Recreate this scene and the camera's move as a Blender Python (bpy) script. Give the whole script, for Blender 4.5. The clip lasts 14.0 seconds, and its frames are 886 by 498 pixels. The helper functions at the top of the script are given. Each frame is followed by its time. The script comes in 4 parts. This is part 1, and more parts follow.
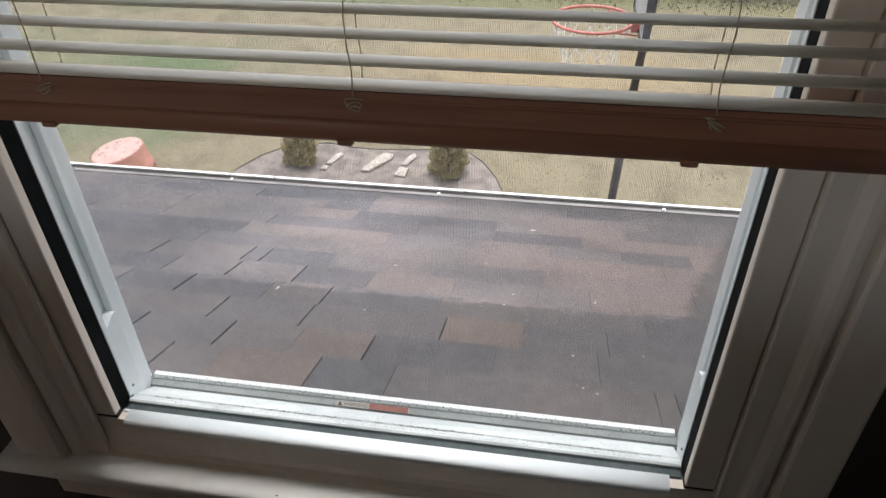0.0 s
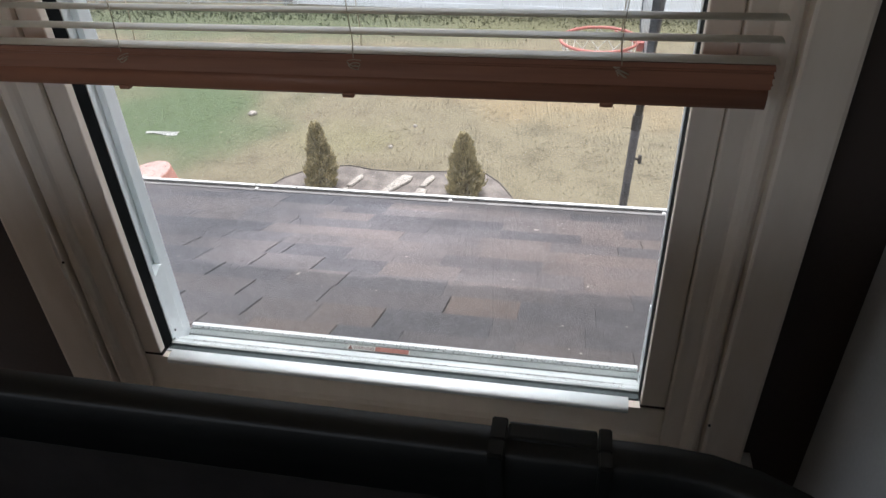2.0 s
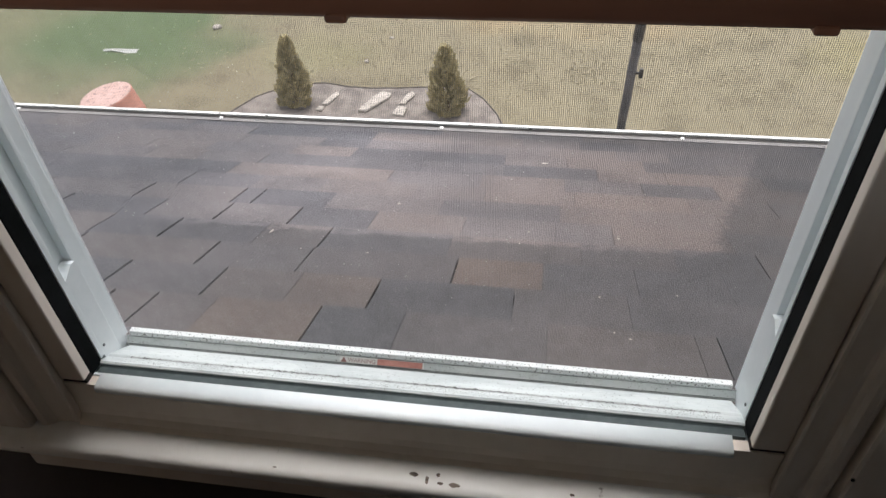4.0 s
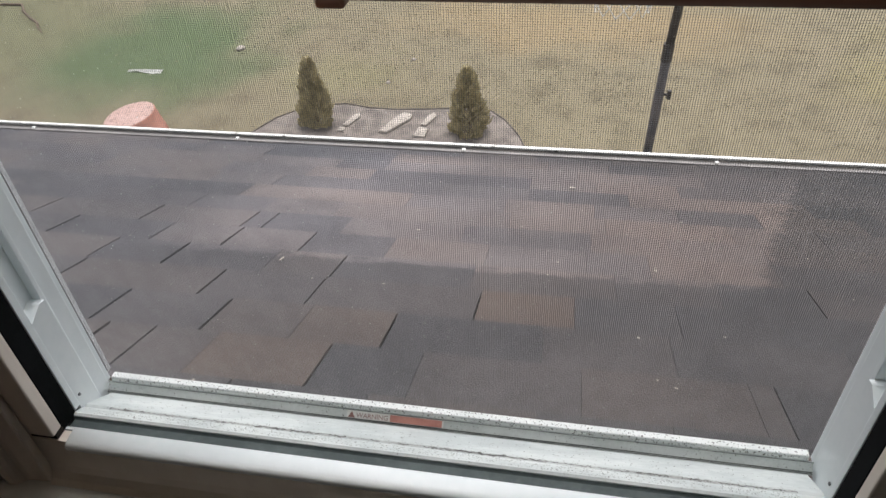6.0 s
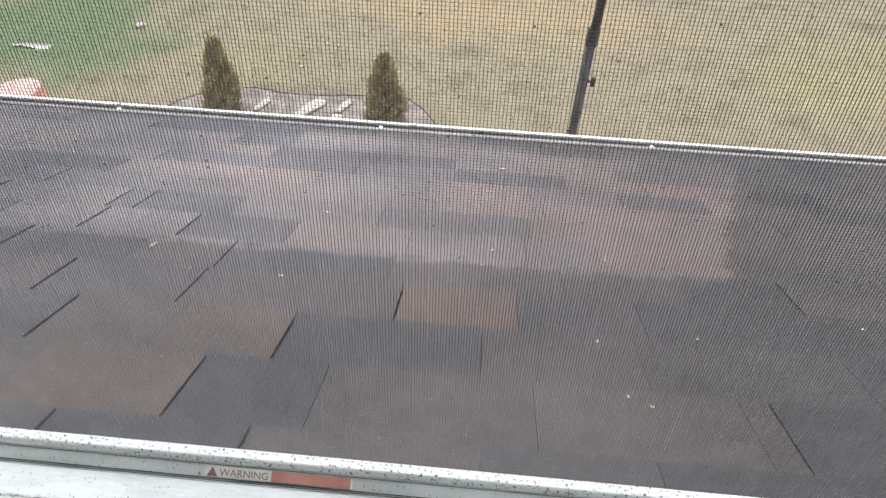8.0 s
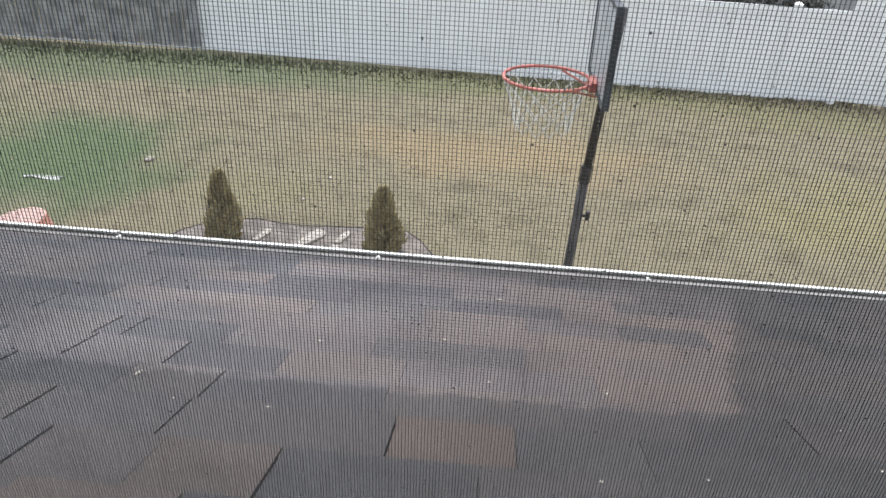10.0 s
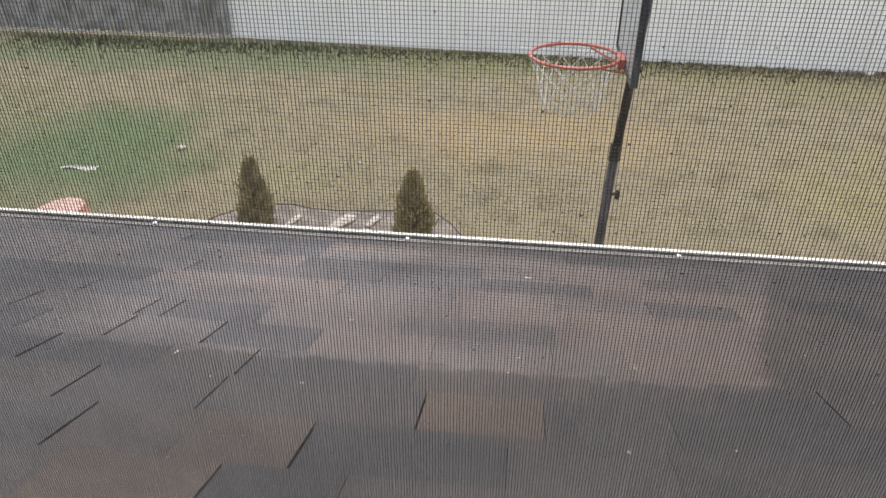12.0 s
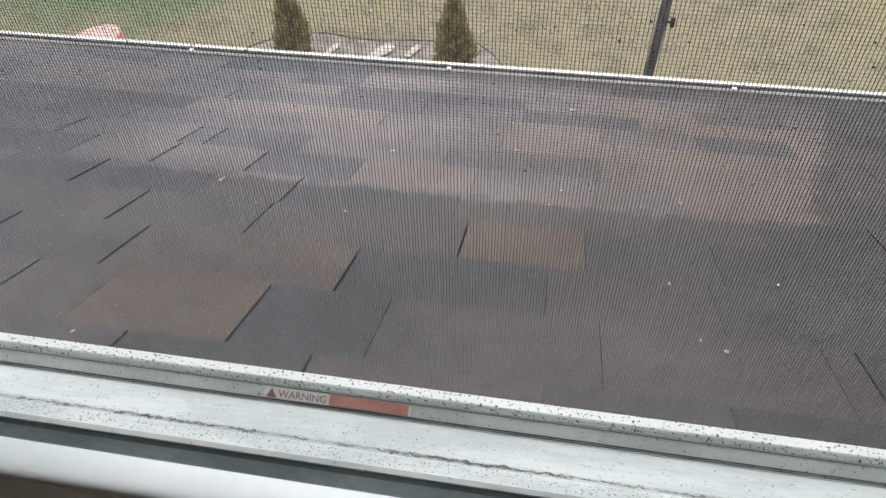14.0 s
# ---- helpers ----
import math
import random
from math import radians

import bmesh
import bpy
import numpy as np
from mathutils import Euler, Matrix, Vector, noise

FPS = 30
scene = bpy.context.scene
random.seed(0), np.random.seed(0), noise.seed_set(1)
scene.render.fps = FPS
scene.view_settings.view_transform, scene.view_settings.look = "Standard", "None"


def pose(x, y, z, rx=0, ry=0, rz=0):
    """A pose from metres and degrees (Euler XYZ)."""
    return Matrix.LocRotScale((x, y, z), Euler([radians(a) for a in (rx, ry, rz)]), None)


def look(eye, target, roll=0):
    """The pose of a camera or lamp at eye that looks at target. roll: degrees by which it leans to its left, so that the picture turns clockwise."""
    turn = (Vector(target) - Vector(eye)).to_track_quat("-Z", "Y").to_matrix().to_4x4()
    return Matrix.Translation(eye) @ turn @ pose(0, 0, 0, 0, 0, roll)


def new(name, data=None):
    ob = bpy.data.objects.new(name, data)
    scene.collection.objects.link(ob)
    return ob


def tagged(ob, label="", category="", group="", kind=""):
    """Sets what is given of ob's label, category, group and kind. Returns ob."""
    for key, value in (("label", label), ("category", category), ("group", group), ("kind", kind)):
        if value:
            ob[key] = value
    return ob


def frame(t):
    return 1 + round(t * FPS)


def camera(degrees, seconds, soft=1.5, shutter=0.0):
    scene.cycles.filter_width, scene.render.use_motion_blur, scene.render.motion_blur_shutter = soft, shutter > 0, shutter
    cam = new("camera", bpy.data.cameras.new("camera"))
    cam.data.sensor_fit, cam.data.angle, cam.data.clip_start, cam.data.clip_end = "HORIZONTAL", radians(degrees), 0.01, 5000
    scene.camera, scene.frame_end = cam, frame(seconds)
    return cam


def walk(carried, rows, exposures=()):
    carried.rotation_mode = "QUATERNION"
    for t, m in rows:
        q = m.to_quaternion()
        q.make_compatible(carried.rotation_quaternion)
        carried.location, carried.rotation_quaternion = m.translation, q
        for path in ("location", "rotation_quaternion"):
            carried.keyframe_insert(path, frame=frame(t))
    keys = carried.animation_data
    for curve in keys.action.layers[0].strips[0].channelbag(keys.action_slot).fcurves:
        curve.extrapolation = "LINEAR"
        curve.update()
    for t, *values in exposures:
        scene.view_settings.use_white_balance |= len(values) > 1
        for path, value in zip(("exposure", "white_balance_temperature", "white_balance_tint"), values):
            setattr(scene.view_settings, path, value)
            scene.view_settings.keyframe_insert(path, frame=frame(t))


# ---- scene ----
cam = camera(64.07, 14.0)

PATH = [
    (0, (0.1737, -0.5516, 4.5298), (-0.1056, 1.0210, 3.3261), -1.38),
    (0.5, (0.1712, -0.5655, 4.5094), (-0.1430, 0.9622, 3.2574), -0.40),
    (1, (0.2116, -0.6617, 4.5140), (-0.0722, 0.8974, 3.2939), -0.20),
    (1.5, (0.2636, -0.7698, 4.5445), (-0.0498, 0.8368, 3.3952), -2.31),
    (2, (0.2474, -0.7378, 4.5463), (-0.0967, 0.8695, 3.4070), -2.69),
    (2.5, (0.2089, -0.6430, 4.5257), (-0.1235, 0.9207, 3.3238), -3.50),
    (5, (0.1162, -0.3831, 4.3805), (-0.1265, 1.0812, 3.0400), -2.12),
    (5.5, (0.1109, -0.3581, 4.3693), (-0.1871, 1.1385, 3.0765), -3.44),
    (6, (0.1145, -0.3522, 4.3704), (-0.2135, 1.1462, 3.0870), -3.70),
    (6.5, (0.1424, -0.3352, 4.3942), (-0.0673, 1.2591, 3.2051), -0.35),
    (7, (0.1019, -0.2588, 4.3153), (0.0439, 1.2591, 3.0143), 3.35),
    (9.5, (0.0723, -0.1518, 4.1664), (-0.0808, 1.3841, 2.8945), 0.41),
    (10, (0.0792, -0.1591, 4.1833), (-0.0317, 1.5705, 3.1852), 2.71),
    (10.5, (0.0875, -0.1688, 4.1935), (-0.0293, 1.6063, 3.2796), 1.39),
    (11, (0.0909, -0.1712, 4.1976), (-0.0492, 1.6012, 3.2817), 0.46),
    (11.5, (0.0885, -0.1800, 4.1964), (-0.0633, 1.5967, 3.2907), 0.95),
    (12, (0.0866, -0.1747, 4.1840), (-0.1070, 1.5217, 3.1425), 0.26),
    (12.5, (0.0826, -0.1669, 4.1777), (-0.1743, 1.4120, 2.9772), -2.27),
    (13, (0.0836, -0.1665, 4.1760), (-0.1866, 1.3386, 2.8869), -2.57),
    (13.5, (0.0839, -0.1670, 4.1749), (-0.1876, 1.2973, 2.8399), -2.41),
    (14, (0.0807, -0.1695, 4.1692), (-0.1837, 1.2299, 2.7650), -1.52),
]
EXPOSURES = [(0.0, 1.52, 6450, 10), (0.5, 1.50, 6400, 10), (1.0, 1.33, 6500, 10), (1.5, 1.52, 6400, 10), (2.0, 1.63, 6250, 10), (2.7, 1.62, 6300, 10), (4.8, 1.15, 6550, 10), (6.0, 1.10, 6550, 10), (7.0, 1.43, 6500, 10), (9.5, 1.16, 6200, 9), (10.0, 1.00, 6200, 8), (10.6, 0.80, 6350, 8), (11.2, 0.82, 6750, 10), (12.0, 0.88, 6700, 10), (12.6, 1.02, 6450, 9), (13.2, 1.05, 6300, 8), (14.0, 1.11, 6450, 8)]
walk(cam, [(t, look(eye, target, roll)) for t, eye, target, roll in PATH], EXPOSURES)

# ---------- world and light: bright overcast day ----------
SUN_EL, SUN_AZ = 78.0, 4.0
world = bpy.data.worlds.new("world")
scene.world = world
world.use_nodes = True
wn, wl = world.node_tree.nodes, world.node_tree.links
sky = wn.new("ShaderNodeTexSky")
sky.sky_type, sky.sun_disc = "NISHITA", False
sky.sun_elevation, sky.sun_rotation = radians(SUN_EL), radians(SUN_AZ)
sky.air_density, sky.dust_density, sky.ozone_density = 1.0, 4.0, 1.0
cloud = wn.new("ShaderNodeHueSaturation")
cloud.inputs["Saturation"].default_value = 0.34
wl.new(sky.outputs["Color"], cloud.inputs["Color"])
wl.new(cloud.outputs["Color"], wn["Background"].inputs["Color"])
wn["Background"].inputs["Strength"].default_value = 0.185
sun = new("sun", bpy.data.lights.new("sun", "SUN"))
sun.data.energy, sun.data.angle, sun.data.color = 0.72, radians(50), (1.0, 0.99, 0.98)
az, el = radians(SUN_AZ), radians(SUN_EL)
sun.matrix_world = look((0, 0, 20), (-math.sin(az) * math.cos(el), -math.cos(az) * math.cos(el), 20 - math.sin(el)))


# ---------- materials ----------
def mat(name, c1, c2, scale=8.0, fine=120.0, rough=0.6, bump=0.15, metal=0.0, fine_amt=0.35, rand=0.0, coords="pos", stretch=(1, 1, 1), dirt=None, dirt_scale=30.0, dirt_cut=0.62, spec=0.5):
    m = bpy.data.materials.new(name)
    m.use_nodes = True
    n, l = m.node_tree.nodes, m.node_tree.links
    b = n["Principled BSDF"]
    if coords == "pos":
        src = n.new("ShaderNodeNewGeometry").outputs["Position"]
    else:
        src = n.new("ShaderNodeTexCoord").outputs["Object"]
    mp = n.new("ShaderNodeMapping")
    mp.inputs["Scale"].default_value = stretch
    l.new(src, mp.inputs["Vector"])
    big = n.new("ShaderNodeTexNoise")
    big.inputs["Scale"].default_value, big.inputs["Detail"].default_value = scale, 5
    small = n.new("ShaderNodeTexNoise")
    small.inputs["Scale"].default_value, small.inputs["Detail"].default_value = fine, 3
    l.new(mp.outputs["Vector"], big.inputs["Vector"])
    l.new(mp.outputs["Vector"], small.inputs["Vector"])
    add = n.new("ShaderNodeMath")
    add.operation = "MULTIPLY_ADD"
    l.new(small.outputs["Fac"], add.inputs[0])
    add.inputs[1].default_value = fine_amt
    l.new(big.outputs["Fac"], add.inputs[2])
    ramp = n.new("ShaderNodeValToRGB")
    ramp.color_ramp.elements[0].position, ramp.color_ramp.elements[1].position = 0.38 + fine_amt * 0.5, 0.62 + fine_amt * 0.5
    ramp.color_ramp.elements[0].color, ramp.color_ramp.elements[1].color = (*c1, 1), (*c2, 1)
    l.new(add.outputs[0], ramp.inputs["Fac"])
    out = ramp.outputs["Color"]
    if rand:
        info = n.new("ShaderNodeObjectInfo")
        hsv = n.new("ShaderNodeHueSaturation")
        val = n.new("ShaderNodeMapRange")
        val.inputs["To Min"].default_value, val.inputs["To Max"].default_value = 1 - rand, 1 + rand
        l.new(info.outputs["Random"], val.inputs["Value"])
        l.new(val.outputs["Result"], hsv.inputs["Value"])
        l.new(out, hsv.inputs["Color"])
        out = hsv.outputs["Color"]
    if dirt:
        sp = n.new("ShaderNodeTexNoise")
        sp.inputs["Scale"].default_value, sp.inputs["Detail"].default_value = dirt_scale, 6
        l.new(src, sp.inputs["Vector"])
        cut = n.new("ShaderNodeMapRange")
        cut.inputs["From Min"].default_value, cut.inputs["From Max"].default_value = dirt_cut, dirt_cut + 0.06
        l.new(sp.outputs["Fac"], cut.inputs["Value"])
        mx = n.new("ShaderNodeMix")
        mx.data_type = "RGBA"
        l.new(cut.outputs["Result"], mx.inputs["Factor"])
        l.new(out, mx.inputs[6])
        mx.inputs[7].default_value = (*dirt, 1)
        out = mx.outputs[2]
    l.new(out, b.inputs["Base Color"])
    b.inputs["Roughness"].default_value, b.inputs["Metallic"].default_value = rough, metal
    b.inputs["Specular IOR Level"].default_value = spec
    if bump:
        bp = n.new("ShaderNodeBump")
        bp.inputs["Strength"].default_value, bp.inputs["Distance"].default_value = bump, 0.004
        l.new(add.outputs[0], bp.inputs["Height"])
        l.new(bp.outputs["Normal"], b.inputs["Normal"])
    return m


M_PAINT = mat("cream_paint", (0.77, 0.675, 0.575), (0.84, 0.75, 0.655), 5, 60, 0.45, 0.10, stretch=(1, 1, 0.25))
M_STOOL = mat("worn_white_paint", (0.85, 0.825, 0.78), (0.91, 0.89, 0.85), 9, 80, 0.4, 0.12, dirt=(0.18, 0.14, 0.11), dirt_scale=38, dirt_cut=0.69)
M_VINYL = mat("white_vinyl", (0.81, 0.86, 0.865), (0.87, 0.905, 0.91), 6, 90, 0.35, 0.03)
M_VINYL_DIRTY = mat("weathered_vinyl", (0.52, 0.56, 0.55), (0.68, 0.715, 0.70), 26, 260, 0.55, 0.08, stretch=(0.35, 1, 1), dirt=(0.30, 0.30, 0.28), dirt_scale=300, dirt_cut=0.655)
M_SPECK = mat("speckled_white_enamel", (0.76, 0.79, 0.78), (0.84, 0.86, 0.85), 10, 200, 0.4, 0.05, dirt=(0.04, 0.04, 0.035), dirt_scale=460, dirt_cut=0.588)
M_GREY_AL = mat("grey_aluminium", (0.43, 0.47, 0.465), (0.54, 0.575, 0.57), 14, 300, 0.4, 0.05, dirt=(0.10, 0.10, 0.09), dirt_scale=420, dirt_cut=0.645)
M_GASKET = mat("black_rubber", (0.004, 0.005, 0.005), (0.008, 0.009, 0.010), 20, 200, 0.8, 0.05, spec=0.08)
M_GROOVE = mat("grey_green_seal", (0.075, 0.093, 0.095), (0.115, 0.138, 0.138), 9, 150, 0.6, 0.05, spec=0.2)
M_GAP = mat("dark_gap", (0.015, 0.01, 0.008), (0.03, 0.02, 0.015), 20, 100, 0.9, 0.0)
M_SLAT = mat("cream_blind_slat", (0.81, 0.755, 0.645), (0.87, 0.815, 0.705), 6, 90, 0.4, 0.03, stretch=(0.3, 1, 1))
M_STACK = mat("brown_blind_stack", (0.245, 0.106, 0.064), (0.330, 0.146, 0.089), 9, 120, 0.45, 0.06, fine_amt=0.5, stretch=(0.08, 1, 1.6))
M_CORD = mat("cord", (0.42, 0.36, 0.28), (0.55, 0.48, 0.38), 60, 400, 0.8, 0.1)
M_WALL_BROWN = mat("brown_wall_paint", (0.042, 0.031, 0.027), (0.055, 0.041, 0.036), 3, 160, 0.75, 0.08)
M_WALL = mat("warm_wall_paint", (0.74, 0.63, 0.55), (0.79, 0.68, 0.60), 3, 160, 0.7, 0.08)
M_WALL_PALE = mat("pale_grey_wall_paint", (0.44, 0.46, 0.475), (0.50, 0.52, 0.535), 3, 160, 0.7, 0.08)
M_FLOOR = mat("dark_floor_wood", (0.40, 0.29, 0.20), (0.50, 0.36, 0.26), 4, 60, 0.4, 0.1, stretch=(1, 0.15, 1))
M_CEIL = mat("ceiling_white", (0.78, 0.77, 0.74), (0.82, 0.81, 0.79), 4, 120, 0.8, 0.08)
M_BLACK = mat("matte_black_plastic", (0.006, 0.0065, 0.007), (0.010, 0.011, 0.0115), 12, 200, 0.45, 0.05, spec=0.35)
M_BLACKCLOTH = mat("dark_cloth", (0.009, 0.0075, 0.0075), (0.018, 0.015, 0.015), 30, 900, 0.9, 0.3)
M_MESH = mat("screen_fibreglass", (0.10, 0.102, 0.105), (0.15, 0.152, 0.155), 50, 500, 0.55, 0.0)
M_RED = mat("faded_red_print", (0.42, 0.185, 0.155), (0.50, 0.245, 0.205), 60, 400, 0.5, 0.02)
M_LABELW = mat("label_white", (0.58, 0.59, 0.57), (0.66, 0.66, 0.64), 60, 400, 0.5, 0.02)
M_INK = mat("label_ink", (0.17, 0.085, 0.075), (0.25, 0.13, 0.115), 60, 400, 0.6, 0.0)
M_GUTTER = mat("white_gutter", (0.72, 0.71, 0.68), (0.82, 0.81, 0.78), 5, 80, 0.4, 0.05, dirt=(0.12, 0.11, 0.09), dirt_scale=25, dirt_cut=0.66)
M_GUTIN = mat("trough_shade", (0.014, 0.012, 0.010), (0.035, 0.03, 0.025), 9, 90, 0.9, 0.2)
M_UNDER = mat("tar_underlay", (0.008, 0.007, 0.007), (0.016, 0.014, 0.013), 9, 90, 0.95, 0.1, spec=0.1)
M_EDGE = mat("roof_edge_metal", (0.13, 0.12, 0.115), (0.20, 0.185, 0.175), 8, 120, 0.6, 0.1)
M_SIDING = mat("grey_siding", (0.34, 0.345, 0.34), (0.42, 0.42, 0.41), 2, 40, 0.6, 0.05)
M_SIDING_W = mat("white_siding", (0.66, 0.67, 0.67), (0.74, 0.745, 0.74), 2, 40, 0.6, 0.05)
M_FENCE = mat("white_vinyl_fence", (0.88, 0.885, 0.89), (0.92, 0.925, 0.93), 1.5, 30, 0.4, 0.03)
M_DARKFENCE = mat("dark_fence_slat", (0.16, 0.162, 0.165), (0.31, 0.312, 0.318), 4, 60, 0.7, 0.1)
M_STEEL = mat("galvanised_steel", (0.40, 0.41, 0.41), (0.5, 0.51, 0.51), 8, 90, 0.45, 0.05, metal=0.6)
M_GLASSDARK = mat("dark_window_glass", (0.02, 0.022, 0.025), (0.03, 0.033, 0.036), 2, 20, 0.08, 0.0)
M_ROOFFAR = mat("far_shingles", (0.10, 0.095, 0.09), (0.16, 0.15, 0.145), 3, 30, 0.9, 0.2)
M_POLE = mat("dark_brown_pole", (0.016, 0.013, 0.012), (0.045, 0.036, 0.031), 14, 90, 0.5, 0.1)
M_RIM = mat("orange_red_rim", (0.40, 0.12, 0.095), (0.48, 0.17, 0.135), 20, 90, 0.4, 0.03)
M_NET = mat("white_net", (0.56, 0.555, 0.53), (0.65, 0.645, 0.62), 40, 300, 0.8, 0.0)
M_BOARD = mat("grey_backboard", (0.34, 0.36, 0.375), (0.44, 0.46, 0.475), 6, 60, 0.3, 0.02)
M_BOARDFRAME = mat("board_frame", (0.035, 0.038, 0.04), (0.07, 0.075, 0.08), 6, 60, 0.4, 0.02)
M_TERRA_TOP = mat("pale_terracotta", (0.40, 0.265, 0.230), (0.47, 0.315, 0.275), 9, 90, 0.8, 0.1, dirt=(0.10, 0.05, 0.04), dirt_scale=30, dirt_cut=0.585)
M_TERRA = mat("terracotta", (0.36, 0.165, 0.12), (0.44, 0.21, 0.155), 9, 90, 0.8, 0.1)
M_MULCH = mat("grey_mulch", (0.115, 0.098, 0.086), (0.20, 0.172, 0.15), 6, 45, 0.95, 0.5, fine_amt=0.6)
M_STONE = mat("pale_flagstone", (0.28, 0.25, 0.215), (0.40, 0.36, 0.315), 8, 60, 0.85, 0.2, dirt=(0.10, 0.085, 0.07), dirt_scale=42, dirt_cut=0.585)
M_EDGING = mat("black_edging", (0.05, 0.04, 0.033), (0.09, 0.073, 0.06), 20, 90, 0.6, 0.05)
M_LEAF = mat("arborvitae_leaf", (0.29, 0.25, 0.135), (0.50, 0.43, 0.255), 14, 90, 0.8, 0.0)
M_LEAFDRY = mat("dry_leaf", (0.12, 0.095, 0.06), (0.30, 0.255, 0.175), 3, 30, 0.9, 0.0)
M_TWIG = mat("bark", (0.09, 0.065, 0.045), (0.14, 0.10, 0.07), 30, 200, 0.9, 0.2)
M_PURPLE = mat("purple_leaf", (0.035, 0.025, 0.05), (0.075, 0.055, 0.10), 6, 60, 0.8, 0.0)
M_DARKLEAF = mat("dark_hedge_leaf", (0.03, 0.032, 0.028), (0.075, 0.075, 0.065), 6, 60, 0.8, 0.0)
M_BOX = mat("grey_utility_box", (0.13, 0.135, 0.14), (0.18, 0.185, 0.19), 8, 60, 0.6, 0.05)


def shingle_material(name, c1, c2):
    m = mat(name, c1, c2, 3.5, 420, 0.85, 0.5, fine_amt=1.1, rand=0.0, dirt=(0.125, 0.118, 0.115), dirt_scale=330, dirt_cut=0.655)
    n, l = m.node_tree.nodes, m.node_tree.links
    b = n["Principled BSDF"]
    col = b.inputs["Base Color"].links[0].from_socket
    info = n.new("ShaderNodeObjectInfo")
    tint = n.new("ShaderNodeValToRGB")
    e = tint.color_ramp.elements
    e[0].position, e[0].color = 0.0, (0.66, 0.685, 0.73, 1)
    e[1].position, e[1].color = 1.0, (1.30, 1.175, 1.075, 1)
    k = e.new(0.45)
    k.color = (1.0, 0.99, 1.0, 1)
    l.new(info.outputs["Random"], tint.inputs["Fac"])
    mul = n.new("ShaderNodeMix")
    mul.data_type, mul.blend_type = "RGBA", "MULTIPLY"
    mul.inputs["Factor"].default_value = 1.0
    l.new(col, mul.inputs[6])
    l.new(tint.outputs["Color"], mul.inputs[7])
    # paler stretch of the roof with a soft ragged outline
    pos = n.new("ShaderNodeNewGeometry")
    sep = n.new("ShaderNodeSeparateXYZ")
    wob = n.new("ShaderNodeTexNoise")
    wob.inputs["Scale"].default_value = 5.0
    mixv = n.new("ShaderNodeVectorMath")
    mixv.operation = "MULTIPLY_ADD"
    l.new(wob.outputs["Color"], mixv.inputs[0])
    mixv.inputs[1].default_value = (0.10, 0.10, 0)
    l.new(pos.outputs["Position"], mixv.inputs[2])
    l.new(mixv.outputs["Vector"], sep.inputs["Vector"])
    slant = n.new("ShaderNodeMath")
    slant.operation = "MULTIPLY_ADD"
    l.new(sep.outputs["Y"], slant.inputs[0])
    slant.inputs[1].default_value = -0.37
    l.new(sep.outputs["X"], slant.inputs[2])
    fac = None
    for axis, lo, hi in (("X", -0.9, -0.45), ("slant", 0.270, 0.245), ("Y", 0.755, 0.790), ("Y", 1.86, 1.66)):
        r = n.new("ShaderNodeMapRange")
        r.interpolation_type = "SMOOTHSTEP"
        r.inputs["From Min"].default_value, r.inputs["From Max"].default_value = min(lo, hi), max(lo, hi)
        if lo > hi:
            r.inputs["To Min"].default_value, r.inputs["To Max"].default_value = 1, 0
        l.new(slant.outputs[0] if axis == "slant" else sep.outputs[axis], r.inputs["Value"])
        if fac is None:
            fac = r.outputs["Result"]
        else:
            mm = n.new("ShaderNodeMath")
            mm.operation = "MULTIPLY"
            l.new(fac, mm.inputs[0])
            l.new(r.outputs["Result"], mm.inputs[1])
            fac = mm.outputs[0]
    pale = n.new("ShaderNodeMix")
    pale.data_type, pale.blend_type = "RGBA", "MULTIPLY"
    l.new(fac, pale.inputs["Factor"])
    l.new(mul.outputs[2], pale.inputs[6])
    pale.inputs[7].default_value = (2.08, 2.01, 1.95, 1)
    # sky sheen put into the colour: brighter and bluer left, darker right, blotched
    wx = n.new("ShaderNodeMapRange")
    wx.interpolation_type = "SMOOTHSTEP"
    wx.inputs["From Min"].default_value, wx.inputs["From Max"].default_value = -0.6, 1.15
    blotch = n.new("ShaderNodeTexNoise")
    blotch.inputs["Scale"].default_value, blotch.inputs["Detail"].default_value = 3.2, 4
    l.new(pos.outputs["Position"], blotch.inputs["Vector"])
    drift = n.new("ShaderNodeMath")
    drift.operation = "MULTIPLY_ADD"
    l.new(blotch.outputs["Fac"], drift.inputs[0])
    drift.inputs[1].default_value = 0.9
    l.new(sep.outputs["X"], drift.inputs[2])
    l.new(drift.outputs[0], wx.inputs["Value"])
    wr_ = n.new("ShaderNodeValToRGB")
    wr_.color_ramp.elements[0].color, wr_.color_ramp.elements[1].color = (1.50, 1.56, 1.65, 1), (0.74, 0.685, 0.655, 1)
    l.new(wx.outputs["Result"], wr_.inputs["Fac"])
    sky_sheen = n.new("ShaderNodeMix")
    sky_sheen.data_type, sky_sheen.blend_type = "RGBA", "MULTIPLY"
    sky_sheen.inputs["Factor"].default_value = 1.0
    l.new(pale.outputs[2], sky_sheen.inputs[6])
    l.new(wr_.outputs["Color"], sky_sheen.inputs[7])
    l.new(sky_sheen.outputs[2], b.inputs["Base Color"])
    return m


